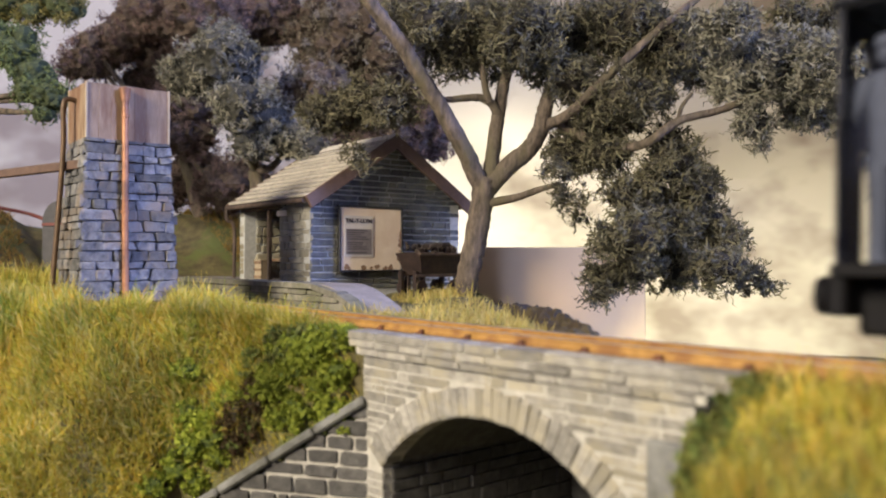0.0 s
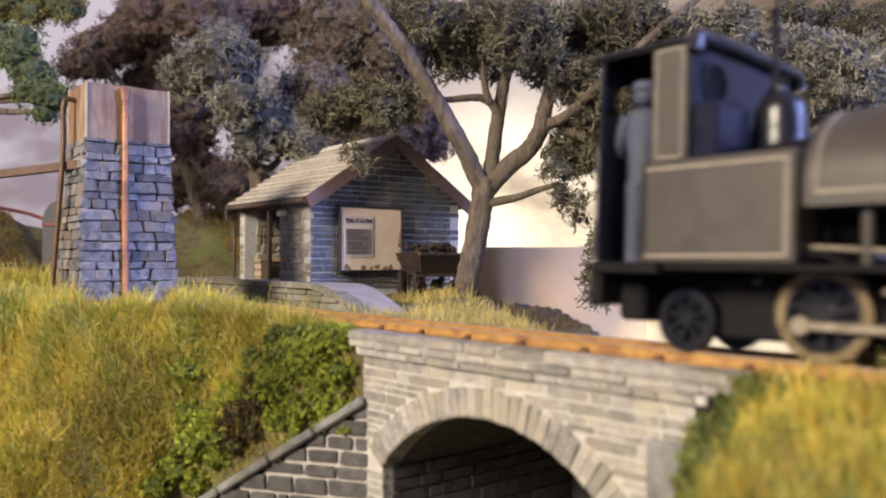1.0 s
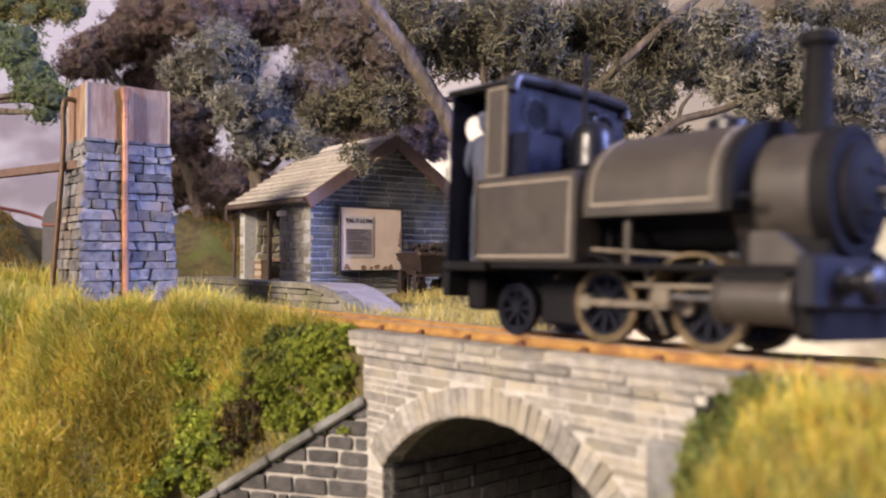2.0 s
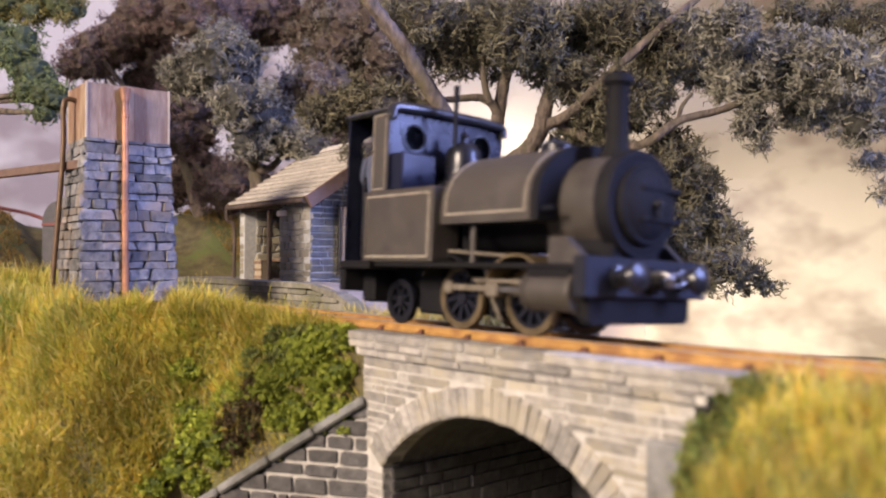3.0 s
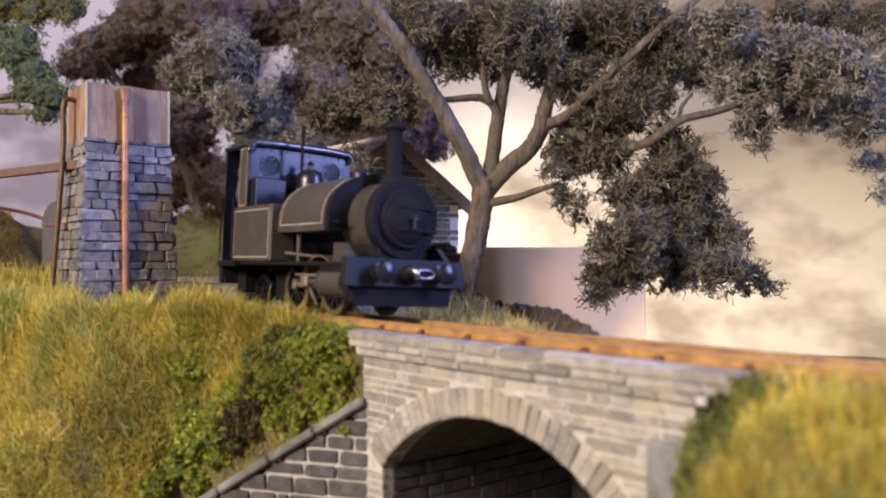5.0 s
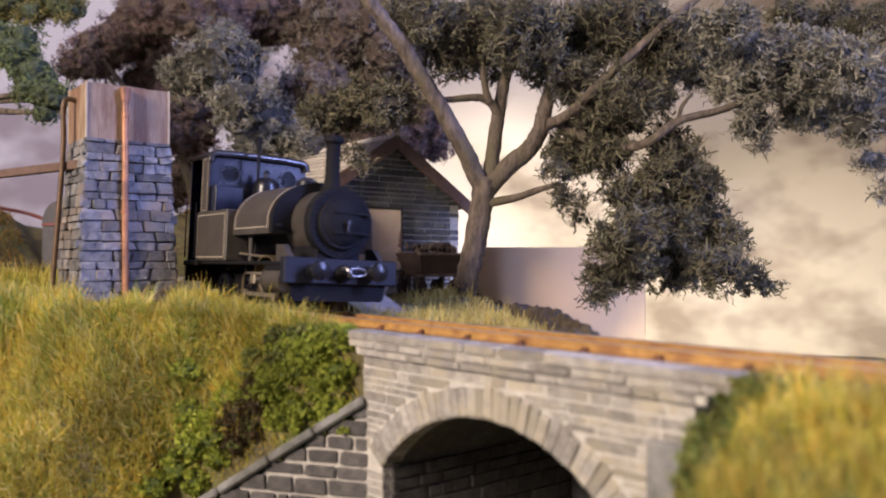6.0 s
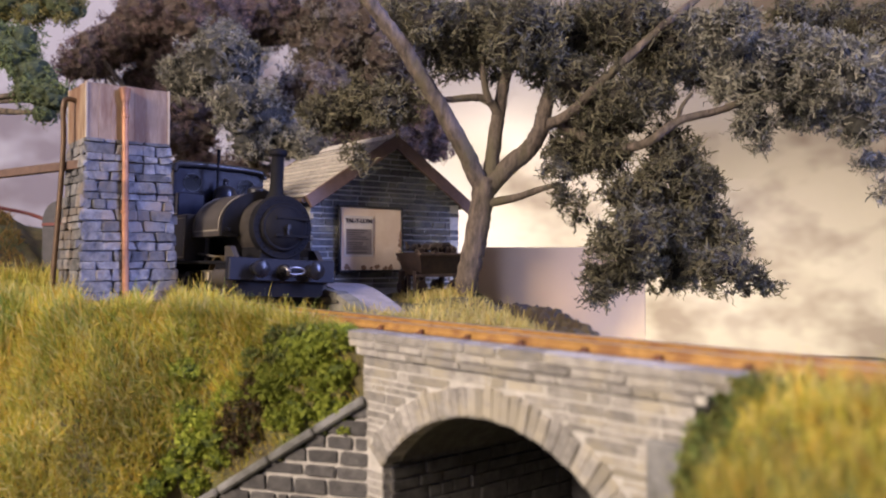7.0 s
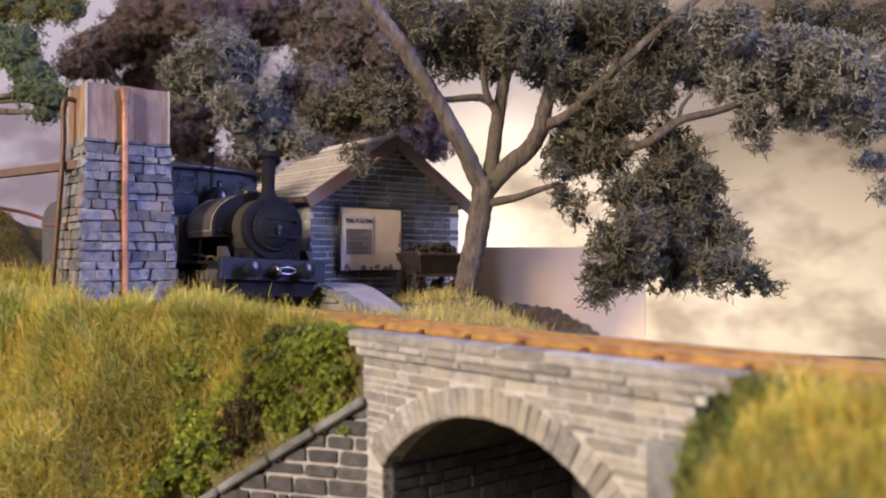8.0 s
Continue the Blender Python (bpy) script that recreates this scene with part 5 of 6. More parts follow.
        for x in DRIVE_X:
            s = bmesh.new()
            prism(s, [(x + 0.0108 * math.cos(a), DRIVE_R + 0.0108 * math.sin(a)) for a in np.linspace(0.5, math.pi - 0.5, 14)] + [(x + 0.0102 * math.cos(a), DRIVE_R + 0.0102 * math.sin(a)) for a in np.linspace(math.pi - 0.5, 0.5, 14)], side * 0.0085, side * 0.0165)
            part("splasher", s, M_BRASS if x > 0.01 else M_SMOKE, L, "brass-edged splasher" if x > 0.01 else "")
    return L


LOCO = build_loco()
WHEELS = []
for wx, wr, nm, sp, tm in ((DRIVE_X[0], DRIVE_R, "driving_wheel", 10, M_BRASS), (DRIVE_X[1], DRIVE_R, "driving_wheel", 10, M_BRASS), (TRAIL_X, TRAIL_R, "trailing_wheel", 8, M_LOCO)):
    for wy in (-0.0096, 0.0096):
        WHEELS.append((wheel(LOCO, wx, wy, wr, nm, sp, tm), wx, wy, wr))
RODS = []
for side in (-1, 1):
    bm = box(bmesh.new(), DRIVE_X[0] - 0.001, DRIVE_X[1] + 0.001, -0.0004, 0.0004, -0.0008, 0.0008, 0.0002)
    for x in DRIVE_X:
        tube(bm, (x, -0.0007, 0), (x, 0.0007, 0), 0.0017, 0.0017, 16)
    rod = part("coupling_rod", bm, M_RODS, LOCO, "oily steel coupling rod")
    RODS.append((rod, side * 0.0125, 0 if side < 0 else 90))


# ---- painted driver figure in the cab: one plain mesh ----
def build_figure():
    bm = bmesh.new()
    for y in (-0.0016, 0.0016):
        path_tube(bm, [(0, y, 0), (0.0004, y, 0.008), (0, y * 0.8, 0.0165)], [0.0016, 0.0017, 0.0021], 10)
        box(bm, -0.0014, 0.0026, y - 0.0012, y + 0.0012, -0.0004, 0.0012, 0.0004)
    path_tube(bm, [(0, 0, 0.0155), (0, 0, 0.020), (0.0002, 0, 0.026), (0, 0, 0.0305), (0, 0, 0.0318)], [0.0030, 0.0030, 0.0037, 0.0033, 0.0012], 12)
    for s in (-1, 1):
        path_tube(bm, [(0, s * 0.0034, 0.0300), (-0.0016, s * 0.0050, 0.0240), (-0.0040, s * 0.0052, 0.0195)], [0.0014, 0.0013, 0.0010], 8)
    bmesh.ops.create_icosphere(bm, subdivisions=2, radius=0.0023, matrix=Matrix.Translation((0, 0, 0.0342)))
    tube(bm, (0, 0, 0.0352), (0, 0, 0.0370), 0.0026, 0.0023, 14)
    f = part("driver_figure", bm, M_FIGURE, smooth=True)
    tagged(f, "small painted model driver standing in the cab doorway", "figurine")
    return f


FIGURE = build_figure()

# travel of the locomotive: seconds and metres along the track (it backs away and stops)
TRAVEL = [(0.0, 0.1625), (0.5, 0.1400), (1.0, 0.1157), (1.5, 0.0925), (3.0, 0.0228), (3.5, 0.0), (4.0, -0.0225), (4.5, -0.0455), (6.0, -0.1020), (6.5, -0.1235), (7.0, -0.1457), (7.3, -0.1527), (7.5, -0.1533), (8.0, -0.1533)]


def travelled(t):
    k = max(i for i in range(len(TRAVEL) - 1) if TRAVEL[i][0] <= t + 1e-9)

    def slope(i):
        if i <= 0:
            return (TRAVEL[1][1] - TRAVEL[0][1]) / (TRAVEL[1][0] - TRAVEL[0][0])
        if i >= len(TRAVEL) - 2:
            return 0.0
        return (TRAVEL[i + 1][1] - TRAVEL[i - 1][1]) / (TRAVEL[i + 1][0] - TRAVEL[i - 1][0])
    (t0, a), (t1, b) = TRAVEL[k], TRAVEL[k + 1]
    h = t1 - t0
    u = (t - t0) / h
    return a * (1 + 2 * u) * (1 - u) ** 2 + b * u * u * (3 - 2 * u) + h * slope(k) * u * (1 - u) ** 2 - h * slope(k + 1) * u * u * (1 - u)


def motions():
    times = [k / 10 for k in range(81)]
    walk(LOCO, [(t, on_track(travelled(t))) for t in times])
    walk(FIGURE, [(t, on_track(travelled(t)) @ pose(-0.0348, -0.0135, 0.0170, 0, 0, -50)) for t in times])
    start = travelled(0)
    for w, x, y, r in WHEELS:
        walk(w, [(t, pose(x, y, r, 0, math.degrees((travelled(t) - start) / r), 0)) for t in times])
    for rod, y, lead in RODS:
        rows = []
        for t in times:
            a = (travelled(t) - start) / DRIVE_R + radians(lead + 200)
            rows.append((t, pose(CRANK * math.sin(a), y, DRIVE_R + CRANK * math.cos(a))))
        walk(rod, rows)


# ---- trees ----
def crown(parent, mat, blobs, seed, density=1.0, size=0.0046, width=0.00025, name="crown", tuft=0.0023, per=12, core=0.66, core_mat=None):
    """Foliage: every blob (x, y, z, radius) is filled with little tufts, most of them near its skin, and each tuft is a spray of bent fibres."""
    rng = np.random.default_rng(seed)
    P, D = [], []
    for x, y, z, r in blobs:
        n = max(8, int(density * (4.6 if r > 0.0078 else 3.0) * (r / tuft) ** 2))
        d = rng.normal(size=(n, 3))
        d /= np.linalg.norm(d, axis=1)[:, None]
        lump = 1 + 0.16 * np.sin(d[:, 0] * 5 + x * 90) + 0.14 * np.sin(d[:, 1] * 7 + y * 70) + 0.14 * np.sin(d[:, 2] * 6 + z * 50) + 0.10 * np.sin(d[:, 0] * 13 + d[:, 2] * 11 + y * 200)
        c = np.array((x, y, z)) + d * np.array((r, r, r * 0.85)) * (rng.random(n) ** 0.20 * lump)[:, None]
        c = np.repeat(c, per, 0) + rng.normal(size=(n * per, 3)) * tuft * 0.42
        P.append(c)
        D.append(np.repeat(d, per, 0) * 0.15 + rng.normal(size=(n * per, 3)))
    P, D = np.concatenate(P), np.concatenate(D)
    n = len(P)
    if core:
        # solid heart in each lump, coloured darker than most fibres as inner shade
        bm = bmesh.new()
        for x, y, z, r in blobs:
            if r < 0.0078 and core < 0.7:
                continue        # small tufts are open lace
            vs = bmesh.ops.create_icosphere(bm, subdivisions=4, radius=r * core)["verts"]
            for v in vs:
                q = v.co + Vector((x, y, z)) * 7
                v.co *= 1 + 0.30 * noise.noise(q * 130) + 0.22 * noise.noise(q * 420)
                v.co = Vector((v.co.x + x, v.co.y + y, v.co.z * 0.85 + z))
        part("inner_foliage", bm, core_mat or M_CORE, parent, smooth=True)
    return fibre_mesh(name, mat, P, D, size * rng.uniform(0.4, 1.25, n), width * rng.uniform(0.6, 1.6, n), rng, 0.9, True, parent, 0.7)


OAK_TOP = [(-0.0949, 0.0852, 0.1107, 0.0138), (-0.0942, 0.1014, 0.1236, 0.0189), (-0.0638, 0.1002, 0.1143, 0.0201), (-0.0709, 0.1328, 0.1175, 0.0189), (-0.0455, 0.1416, 0.1201, 0.0201), (-0.0298, 0.1528, 0.1112, 0.0151), (-0.0464, 0.1673, 0.1012, 0.0126), (-0.0910, 0.0693, 0.1196, 0.0126), (-0.0875, 0.1023, 0.1043, 0.0076), (-0.0750, 0.1185, 0.1019, 0.0076), (-0.0527, 0.1163, 0.0952, 0.0113), (-0.1186, 0.0777, 0.1325, 0.0113)]
OAK_MID = [(-0.0442, 0.1322, 0.0813, 0.0152), (-0.0552, 0.1339, 0.0742, 0.0122), (-0.0291, 0.1283, 0.0858, 0.0135), (-0.0628, 0.1274, 0.0656, 0.0118), (-0.0435, 0.1294, 0.0626, 0.0110), (-0.0502, 0.1134, 0.0440, 0.0073), (-0.0628, 0.1319, 0.0366, 0.0044), (-0.0504, 0.1050, 0.0554, 0.0061)]
OAK_LOW = [(-0.0177, 0.1414, 0.0575, 0.0122), (-0.0249, 0.1475, 0.0345, 0.0145), (-0.0205, 0.1170, 0.0267, 0.0122), (-0.0152, 0.1620, 0.0333, 0.0098), (-0.0343, 0.1180, 0.0107, 0.0094), (-0.0231, 0.1239, 0.0142, 0.0089), (-0.0251, 0.1538, 0.0164, 0.0129), (0.0006, 0.1455, 0.0143, 0.0106), (0.0001, 0.1715, 0.0086, 0.0075), (0.0043, 0.1776, 0.0069, 0.0042), (-0.0300, 0.1076, 0.0041, 0.0052), (-0.0276, 0.1495, 0.0687, 0.0082)]
OAK_JOIN = [(-0.0256, 0.1349, 0.0483, 0.0094), (-0.0331, 0.1258, 0.0448, 0.0090), (-0.0123, 0.1514, 0.0471, 0.0090), (-0.0392, 0.1186, 0.0247, 0.0071), (-0.0272, 0.1332, 0.0365, 0.0106), (-0.0050, 0.1607, 0.0247, 0.0083)]
OAK_SIDE = [(0.0053, 0.1611, 0.0939, 0.0173), (0.0132, 0.1851, 0.0995, 0.0173), (0.0335, 0.1746, 0.0909, 0.0173), (0.0311, 0.2098, 0.0915, 0.0139), (0.0071, 0.1600, 0.0739, 0.0088), (0.0111, 0.1573, 0.0640, 0.0042), (0.0141, 0.1927, 0.0824, 0.0127), (0.0389, 0.1840, 0.0711, 0.0097), (0.0343, 0.2047, 0.0586, 0.0065), (0.0362, 0.2080, 0.0458, 0.0042), (0.0064, 0.1429, 0.1101, 0.0111)]
OAK_SIDE_DARK = [(-0.0171, 0.2358, 0.1361, 0.0110), (-0.0083, 0.2638, 0.1351, 0.0138), (0.0159, 0.2514, 0.1261, 0.0138), (-0.0507, 0.2150, 0.1171, 0.0152), (-0.0469, 0.1949, 0.1271, 0.0138)]
OAK_LEFT = [(-0.1353, 0.0470, 0.0830, 0.0108), (-0.1348, 0.0635, 0.0887, 0.0133), (-0.1062, 0.0593, 0.0853, 0.0115), (-0.1505, 0.0470, 0.0877, 0.0064), (-0.1268, 0.0537, 0.0647, 0.0051), (-0.1199, 0.0537, 0.0590, 0.0031)]
WOOD_GREY = [(-0.2572, 0.0516, 0.1308, 0.0227), (-0.2829, 0.0402, 0.1255, 0.0169), (-0.2339, 0.0511, 0.1014, 0.0178), (-0.2547, 0.0789, 0.0976, 0.0162), (-0.2312, 0.0792, 0.0850, 0.0136), (-0.2391, 0.0587, 0.0824, 0.0123), (-0.2774, 0.0553, 0.1470, 0.0146), (-0.2124, 0.0812, 0.0799, 0.0113)]
WOOD_DARK = [(-0.3992, 0.0193, 0.1543, 0.0185), (-0.3869, 0.0342, 0.1659, 0.0193), (-0.3853, 0.0517, 0.1823, 0.0259), (-0.4077, 0.0089, 0.1485, 0.0116), (-0.3898, 0.0148, 0.1633, 0.0099), (-0.3277, 0.0714, 0.1748, 0.0328), (-0.3838, 0.0664, 0.1526, 0.0251), (-0.3210, 0.1087, 0.1821, 0.0290), (-0.3477, 0.0644, 0.1041, 0.0232), (-0.3769, 0.0823, 0.0813, 0.0193), (-0.3239, 0.0819, 0.0657, 0.0212), (-0.3746, 0.0632, 0.0642, 0.0162), (-0.3407, 0.1061, 0.0760, 0.0174), (-0.3395, 0.0611, 0.1215, 0.0212), (-0.4001, 0.0522, 0.1415, 0.0154)]
WOOD_MID = [(-0.2675, 0.1337, 0.1543, 0.0201), (-0.2751, 0.1472, 0.1411, 0.0164), (-0.2563, 0.1145, 0.1226, 0.0219), (-0.2949, 0.1264, 0.1681, 0.0175), (-0.2550, 0.1429, 0.1697, 0.0256), (-0.2352, 0.1554, 0.1496, 0.0219), (-0.2946, 0.1328, 0.1501, 0.0164), (-0.2695, 0.1020, 0.1195, 0.0183), (-0.2552, 0.1607, 0.1321, 0.0201), (-0.2788, 0.1320, 0.1842, 0.0183)]
WOOD_BACK = [(-0.2140, 0.1529, 0.0949, 0.0190), (-0.2171, 0.1707, 0.0899, 0.0131), (-0.2065, 0.1306, 0.0902, 0.0155), (-0.2470, 0.1376, 0.0920, 0.0172), (-0.2416, 0.1137, 0.0824, 0.0138), (-0.2032, 0.1489, 0.1084, 0.0155)]
LEFT_GREEN = [(-0.2892, -0.0510, 0.1257, 0.0125), (-0.2833, -0.0435, 0.1138, 0.0119), (-0.2670, -0.0391, 0.1009, 0.0104), (-0.2869, -0.0483, 0.1337, 0.0083), (-0.2693, -0.0418, 0.0928, 0.0070), (-0.2953, -0.0586, 0.1316, 0.0133), (-0.2743, -0.0481, 0.1029, 0.0081)]
LEFT_TOP = [(-0.3213, -0.0279, 0.1704, 0.0169), (-0.3040, -0.0223, 0.1595, 0.0108), (-0.3326, -0.0417, 0.1665, 0.0146), (-0.3156, -0.0365, 0.1563, 0.0082), (-0.3408, -0.0517, 0.1616, 0.0113)]


def limb(parent, pts, r0, r1, seed, name="limb"):
    rnd = random.Random(seed)
    pts = smooth_line(pts, 9)
    n = len(pts)
    k = [r0 + (r1 - r0) * i / (n - 1) for i in range(n)]
    for p in pts[1:-1]:
        p += Vector([rnd.uniform(-1, 1) for _ in range(3)]) * r0 * 0.05
    part(name, path_tube(bmesh.new(), pts, k, 14, 0.07, rnd), M_BARK, parent, "", True)


def build_oak():
    t = thing("oak_tree", "spreading model oak with rough brown bark and grey-green foliage", "tree")
    limb(t, [(-0.0883, 0.0874, -0.0077), (-0.0878, 0.0877, 0.0077), (-0.0855, 0.0903, 0.0250), (-0.0835, 0.0925, 0.0412), (-0.0821, 0.0939, 0.0528)], 0.0050, 0.0050, 1, "trunk")
    limb(t, [(-0.0830, 0.0930, 0.0479), (-0.0840, 0.0883, 0.0571), (-0.0852, 0.0819, 0.0678), (-0.0874, 0.0727, 0.0825), (-0.0907, 0.0636, 0.0968), (-0.0927, 0.0561, 0.1080), (-0.0967, 0.0462, 0.1209), (-0.0999, 0.0390, 0.1302), (-0.1050, 0.0326, 0.1396)], 0.0042, 0.0026, 2)
    limb(t, [(-0.0812, 0.0951, 0.0499), (-0.0816, 0.0975, 0.0638), (-0.0824, 0.1010, 0.0793), (-0.0831, 0.1047, 0.0932), (-0.0830, 0.1078, 0.1043), (-0.0821, 0.1087, 0.1196)], 0.0036, 0.0022, 3)
    limb(t, [(-0.0819, 0.0943, 0.0486), (-0.0758, 0.1016, 0.0586), (-0.0703, 0.1083, 0.0660), (-0.0671, 0.1121, 0.0742), (-0.0654, 0.1139, 0.0841), (-0.0634, 0.1162, 0.0951), (-0.0613, 0.1186, 0.1095)], 0.0044, 0.0028, 4)
    limb(t, [(-0.0650, 0.1146, 0.0767), (-0.0516, 0.1151, 0.0804), (-0.0406, 0.1205, 0.0914), (-0.0315, 0.1315, 0.1045), (-0.0224, 0.1425, 0.1175), (-0.0118, 0.1553, 0.1306)], 0.0025, 0.0014, 5)
    limb(t, [(-0.0829, 0.0932, 0.0419), (-0.0766, 0.0962, 0.0430), (-0.0685, 0.1013, 0.0449), (-0.0605, 0.1063, 0.0479), (-0.0545, 0.1105, 0.0499)], 0.0022, 0.0010, 6)
    limb(t, [(-0.0812, 0.1009, 0.0818), (-0.0821, 0.0966, 0.0870), (-0.0842, 0.0908, 0.0888), (-0.0882, 0.0796, 0.0873), (-0.0925, 0.0711, 0.0860), (-0.0954, 0.0644, 0.0846)], 0.0022, 0.0009, 7)
    limb(t, [(-0.0816, 0.0955, 0.0868), (-0.0822, 0.0931, 0.0951), (-0.0838, 0.0925, 0.1060)], 0.0018, 0.0011, 8)
    limb(t, [(-0.0623, 0.1178, 0.0784), (-0.0441, 0.1290, 0.0664), (-0.0226, 0.1272, 0.0650), (-0.0108, 0.1337, 0.0734), (0.0021, 0.1495, 0.0791), (0.0108, 0.1600, 0.0882)], 0.0024, 0.0012, 9)
    limb(t, [(-0.0108, 0.1337, 0.0734), (-0.0085, 0.1330, 0.0790), (-0.0050, 0.1350, 0.0840)], 0.0010, 0.0006, 10)
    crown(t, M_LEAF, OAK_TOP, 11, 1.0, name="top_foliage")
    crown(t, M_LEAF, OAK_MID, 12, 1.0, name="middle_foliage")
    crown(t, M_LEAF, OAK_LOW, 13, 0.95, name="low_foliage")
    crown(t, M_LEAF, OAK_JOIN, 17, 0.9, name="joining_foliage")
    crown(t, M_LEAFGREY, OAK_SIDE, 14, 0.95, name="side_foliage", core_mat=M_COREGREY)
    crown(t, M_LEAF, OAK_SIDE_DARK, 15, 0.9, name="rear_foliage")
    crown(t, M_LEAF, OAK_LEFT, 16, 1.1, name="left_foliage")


build_oak()


def build_wood_tree(label, mat, foot, blobs, seed, density=0.8, upright=False):
    t = thing("woodland_tree", label, "tree", group="trees of the wood behind the hut")
    rnd = random.Random(seed)
    f = Vector((foot[0], foot[1], float(land(np.array([foot[0]]), np.array([foot[1]]))[0]) - 0.004))
    mid = sum((Vector(b[:3]) for b in blobs), Vector()) / len(blobs)
    fork = Vector((f.x, f.y, mid.z)) if upright else f.lerp(mid, 0.62)
    limb(t, [f, f.lerp(fork, 0.5) + Vector((rnd.uniform(-0.006, 0.006), rnd.uniform(-0.004, 0.004), 0)), fork], 0.0062, 0.0042, seed, "trunk")
    for b in blobs[::2]:
        c = Vector(b[:3])
        limb(t, [fork, fork.lerp(c, 0.5) + Vector((0, 0, -0.006)), c], 0.0030, 0.0010, seed + 1)
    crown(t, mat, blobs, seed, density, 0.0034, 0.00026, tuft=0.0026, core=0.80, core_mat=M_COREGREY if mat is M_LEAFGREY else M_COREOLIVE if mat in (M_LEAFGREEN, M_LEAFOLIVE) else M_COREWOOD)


build_wood_tree("grey-green bushy model tree behind the water tower", M_LEAFGREY, (-0.275, 0.085), WOOD_GREY, 70)
build_wood_tree("dark brown-green model tree in the wood", M_LEAFDARK, (-0.345, 0.075), WOOD_DARK, 71)
build_wood_tree("tall grey-brown model tree behind the hut roof", M_LEAFMID, (-0.285, 0.175), WOOD_MID, 72)
build_wood_tree("low dark model tree close behind the hut", M_LEAFDARK, (-0.235, 0.170), WOOD_BACK, 73)
build_wood_tree("deep green model tree beside the tower", M_LEAFGREEN, (-0.3390, -0.0947), LEFT_GREEN, 74, upright=True)
build_wood_tree("yellow-green model tree far behind the tower", M_LEAFOLIVE, (-0.4048, -0.0966), LEFT_TOP, 75, upright=True)


# ---- grass, bushes ----
def sow(name, label, mat, n, xr, yr, seed, keep, length, width, lean=(0, 0, 1), spread=0.35):
    rng = np.random.default_rng(seed)
    x, y = rng.uniform(*xr, n), rng.uniform(*yr, n)
    k = keep(x, y, rng)
    x, y = x[k], y[k]
    z = land(x, y) - 0.0006
    n = len(x)
    d = np.array(lean) + rng.normal(size=(n, 3)) * spread
    d[:, 2] = np.abs(d[:, 2]) + 0.15
    patch = 0.75 + 0.35 * np.sin(x * 160 + 3 * np.sin(y * 130)) * np.sin(y * 140 + 2)
    ob = fibre_mesh(name, mat, np.stack([x, y, z], 1), d, length * patch * rng.uniform(0.5, 1.3, n), width * rng.uniform(0.6, 1.4, n), rng, 0.35)
    tagged(ob, label, "grass", kind="stuff")


def near_left(x, y, rng):
    wx = (x + 0.0085) * 0.543 - (y + 0.0205) * 0.8398
    clear = ~((np.abs(x + 0.1185) < 0.019) & (np.abs(y + 0.048) < 0.019))
    wu = -(x + 0.0085) * 0.8398 - (y + 0.0205) * 0.543
    return (y < -0.0175) & ((wx < -0.004) | (wu > 0.066)) & clear & (land(x, y) > -0.075)


def near_right(x, y, rng):
    return (y < -0.018) & (x - 0.16 * np.maximum(0, -0.022 - y) > 0.1125) & (land(x, y) > -0.075)


sow("grass_left_bank", "long yellow-green grass fibres on the left bank", M_GRASS, 185000, (-0.24, -0.005), (-0.16, -0.017), 80, near_left, 0.0060, 0.00019)
sow("grass_steep_bank", "short green-gold grass fibres on the steep bank", M_GRASS, 70000, (-0.11, -0.012), (-0.12, -0.020), 83, near_left, 0.0045, 0.00017, (0.5, -0.5, 0.7))
def patches(x, y, rng):
    return near_left(x, y, rng) & (np.sin(x * 95 + 1.7) * np.sin(y * 120 + 0.6) + 0.5 * np.sin(x * 230 + y * 170) > 0.15)


sow("green_grass_patches", "green grass fibres in patches among the gold", M_GRASSGREEN, 90000, (-0.22, -0.012), (-0.15, -0.020), 84, patches, 0.0055, 0.00019, (0.2, -0.3, 0.8))
sow("grass_right_bank", "yellow-green grass fibres on the right bank", M_GRASS, 50000, (0.09, 0.22), (-0.11, -0.016), 81, near_right, 0.0050, 0.00017)


def behind(x, y, rng):
    platform = ((x < -0.076) & (y < 0.066)) | (x < -0.13)
    tree_strip = (y > 0.0150) & ~platform & (x < 0.022 - 1.75 * np.maximum(0, y - 0.027))
    return tree_strip & (rng.random(len(x)) < 0.8)


sow("grass_behind_track", "pale straw-coloured grass tufts behind the track", M_GRASSFAR, 17000, (-0.12, 0.03), (0.0150, 0.12), 82, behind, 0.0050, 0.00018)


def hills(x, y, rng):
    return (land(x, y) > 0.001) & ~((np.abs(x + 0.36) < 0.012) & (np.abs(y + 0.02) < 0.012)) & ((y > 0.07) | (y < -0.028) | (x < -0.45))


sow("hill_grass", "short rusty olive turf on the hills behind the tower", M_TURF, 60000, (-0.56, -0.26), (-0.13, 0.17), 85, hills, 0.0042, 0.00028, spread=0.6)


def build_bush(name, label, mat, blobs, seed, core_mat=None):
    b = thing(name, label, "bush")
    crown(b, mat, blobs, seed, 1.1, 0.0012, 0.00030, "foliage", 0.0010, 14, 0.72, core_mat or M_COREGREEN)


def on_land(x, y, up, r):
    return (x, y, float(land(np.array([x]), np.array([y]))[0]) + up, r)


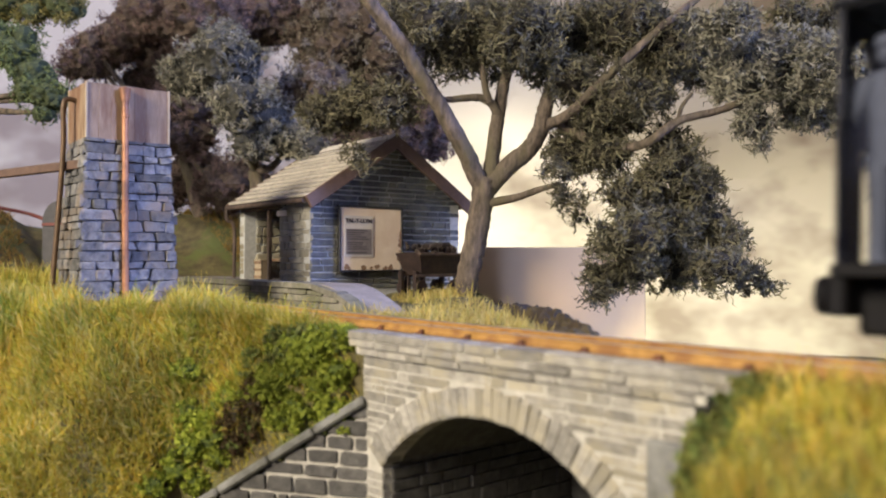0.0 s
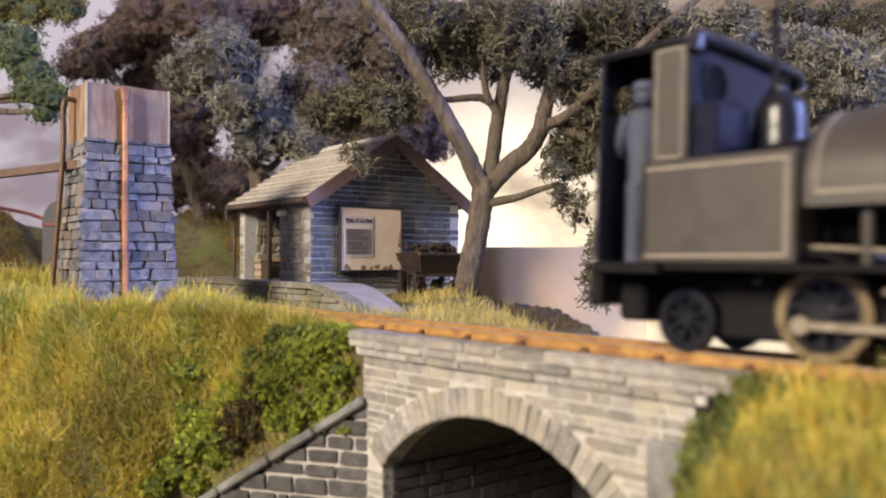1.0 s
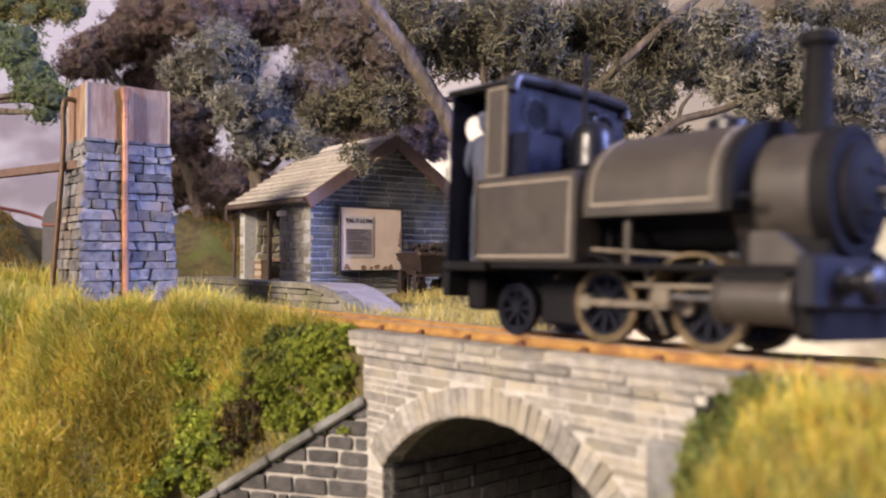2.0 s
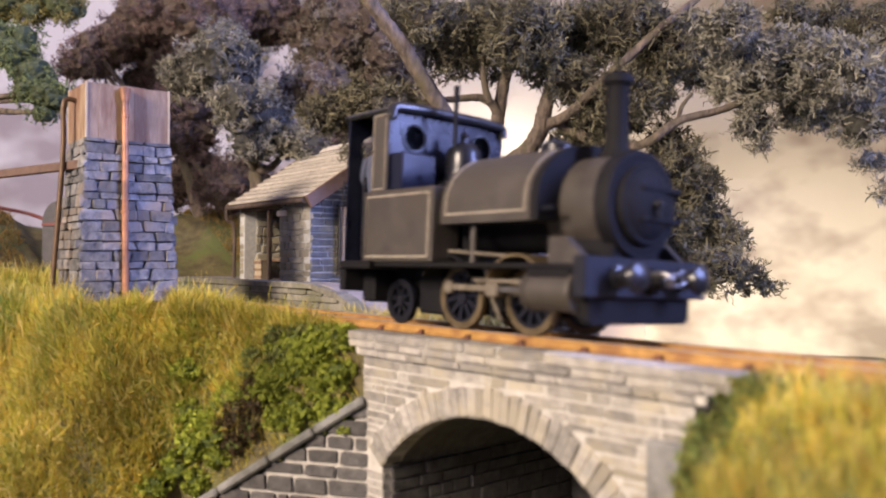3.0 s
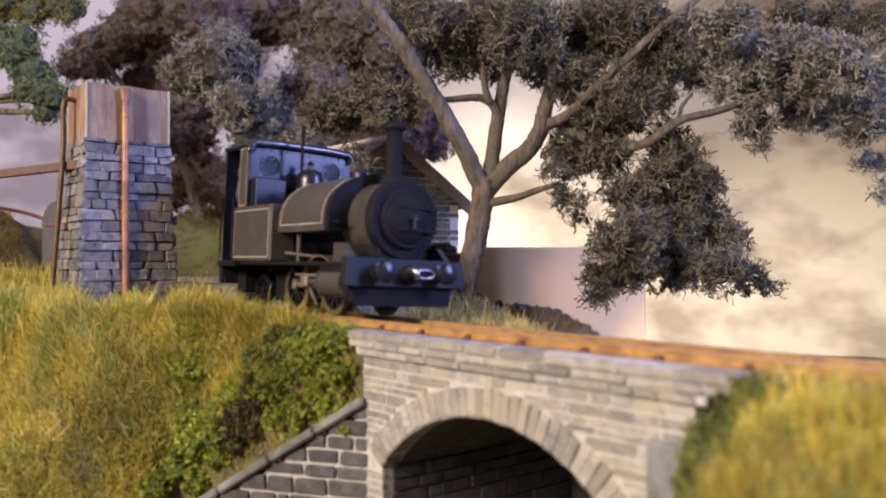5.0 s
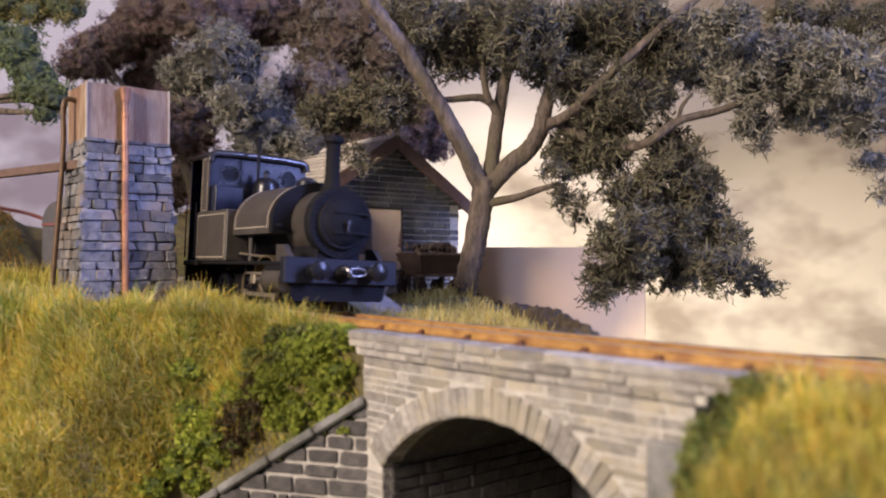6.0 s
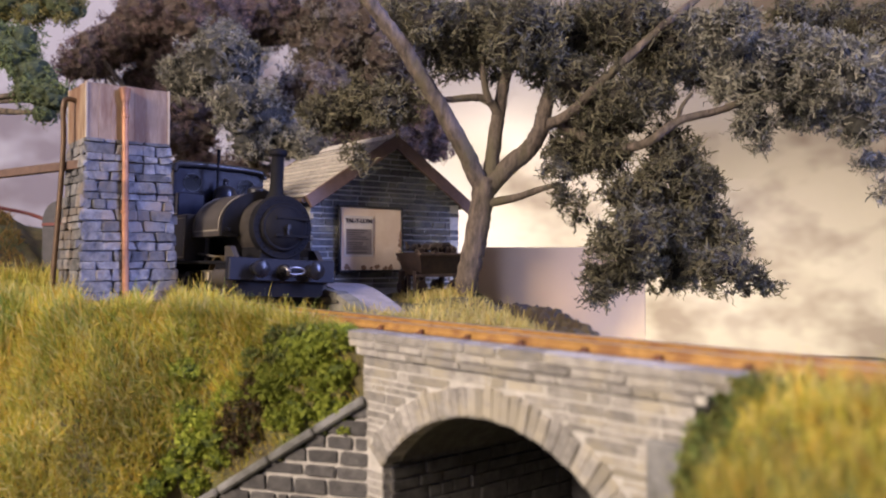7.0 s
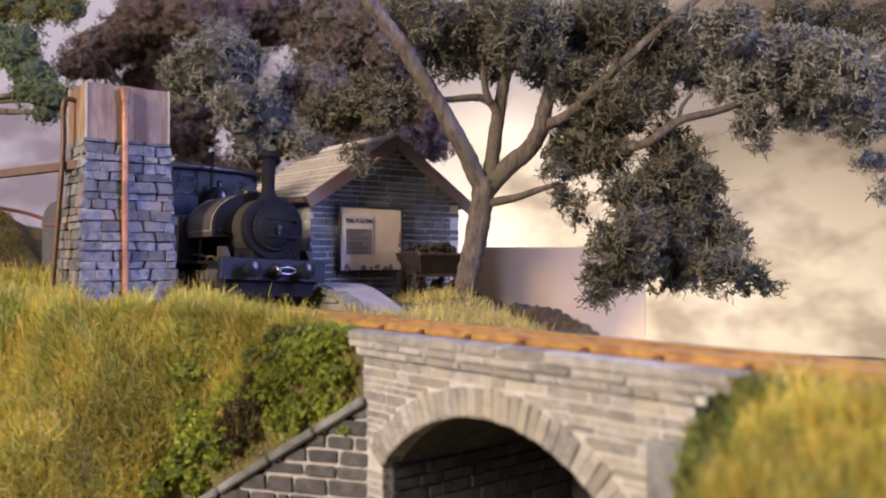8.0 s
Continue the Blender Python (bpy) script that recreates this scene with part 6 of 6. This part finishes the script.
build_bush("bush", "bright green foam bush beside the bridge", M_BUSH, [on_land(-0.0185, -0.0215, -0.001, 0.0055), on_land(-0.0165, -0.0205, -0.008, 0.0050), on_land(-0.0255, -0.0250, -0.001, 0.0055), on_land(-0.0335, -0.0260, 0.000, 0.0050), on_land(-0.0262, -0.0240, -0.001, 0.0050), on_land(-0.0305, -0.0295, -0.001, 0.0045), on_land(-0.0190, -0.0222, -0.004, 0.0050), on_land(-0.0400, -0.0285, 0.000, 0.0045)], 90)
build_bush("bush", "green foam bush on the steep bank", M_BUSH, [on_land(-0.0390, -0.0335, 0.000, 0.0050), on_land(-0.0365, -0.0325, 0.000, 0.0040), on_land(-0.0465, -0.0365, 0.000, 0.0045)], 93)
build_bush("dry_bush", "dark red-brown dry bush above the wing wall", M_BUSHDARK, [on_land(-0.0425, -0.0370, 0.000, 0.0040), on_land(-0.0470, -0.0400, 0.000, 0.0040)], 94)
build_bush("bush", "dark green foam bush above the wing wall", M_BUSH, [on_land(-0.0534, -0.0435, 0.001, 0.0050), on_land(-0.0510, -0.0427, 0.001, 0.0045), on_land(-0.0598, -0.0480, 0.001, 0.0055), on_land(-0.0573, -0.0472, 0.001, 0.0045), on_land(-0.0636, -0.0518, 0.001, 0.0050), on_land(-0.0640, -0.0587, 0.001, 0.0045)], 91)
build_bush("bush", "dark green foam bush against the end of the bridge parapet", M_BUSHOLIVE, [(0.1050, -0.0225, -0.0125, 0.0045), (0.1110, -0.0220, -0.0060, 0.0042), (0.1140, -0.0235, -0.0040, 0.0036), (0.1120, -0.0250, -0.0095, 0.0045), (0.1060, -0.0270, -0.0170, 0.0045), (0.1130, -0.0310, -0.0125, 0.0045), (0.1080, -0.0310, -0.0210, 0.0045), (0.1110, -0.0350, -0.0230, 0.0045)], 92)


def along_wall(u0, u1, v0, v1, n, seed, up=0.0):
    """Lumps scattered over the bank above the wing wall: u out along the wall, v up the bank from it."""
    rnd = random.Random(seed)
    made = []
    for k in range(n):
        u, v = u0 + (u1 - u0) * (k + rnd.random()) / n, rnd.uniform(v0, v1)
        made.append(on_land(-0.0085 - 0.8398 * u - 0.543 * v, min(-0.0195, -0.0205 - 0.543 * u + 0.8398 * v), up + rnd.uniform(-0.0015, 0.0005), rnd.uniform(0.0030, 0.0046)))
    return made


build_bush("bush", "bright yellow-green foam bush along the wing wall", M_BUSH, along_wall(0.005, 0.030, 0.0062, 0.0085, 9, 1) + along_wall(0.006, 0.022, 0.0065, 0.0120, 7, 2, -0.001) + along_wall(0.010, 0.030, 0.0056, 0.0062, 9, 6, -0.0012), 95)
build_bush("bush", "low olive foam bush spread over the steep bank", M_BUSHOLIVE, along_wall(0.018, 0.044, 0.0085, 0.0150, 14, 3, -0.0012), 96, M_COREGREEN)
build_bush("bush", "mixed green foam bush covering the bank beside the bridge", M_BUSH, [on_land(x, y, 0.0006, 0.0036) for x, y in ((-0.0303, -0.0292), (-0.0241, -0.0252), (-0.0269, -0.0273), (-0.0345, -0.0320), (-0.0207, -0.0234), (-0.0285, -0.0262), (-0.0325, -0.0290))], 101)
build_bush("bush", "dark olive-green foam bush on the bank above the wing wall", M_BUSHOLIVE, along_wall(0.006, 0.032, 0.0085, 0.0135, 15, 9, -0.0006), 100)
build_bush("bush", "yellow-green foam bush between the dry bush and the bridge", M_BUSH, along_wall(0.014, 0.034, 0.0056, 0.0090, 12, 8, -0.0008), 99)
build_bush("dry_bush", "dark red-brown dry bush low on the bank", M_BUSHDARK, along_wall(0.034, 0.046, 0.0060, 0.0080, 5, 4) + along_wall(0.033, 0.046, 0.0056, 0.0062, 6, 7, -0.0012), 97, M_CORE)
build_bush("bush", "bright green foam bush low on the bank", M_BUSH, along_wall(0.046, 0.066, 0.0062, 0.0110, 10, 5), 98)


motions()
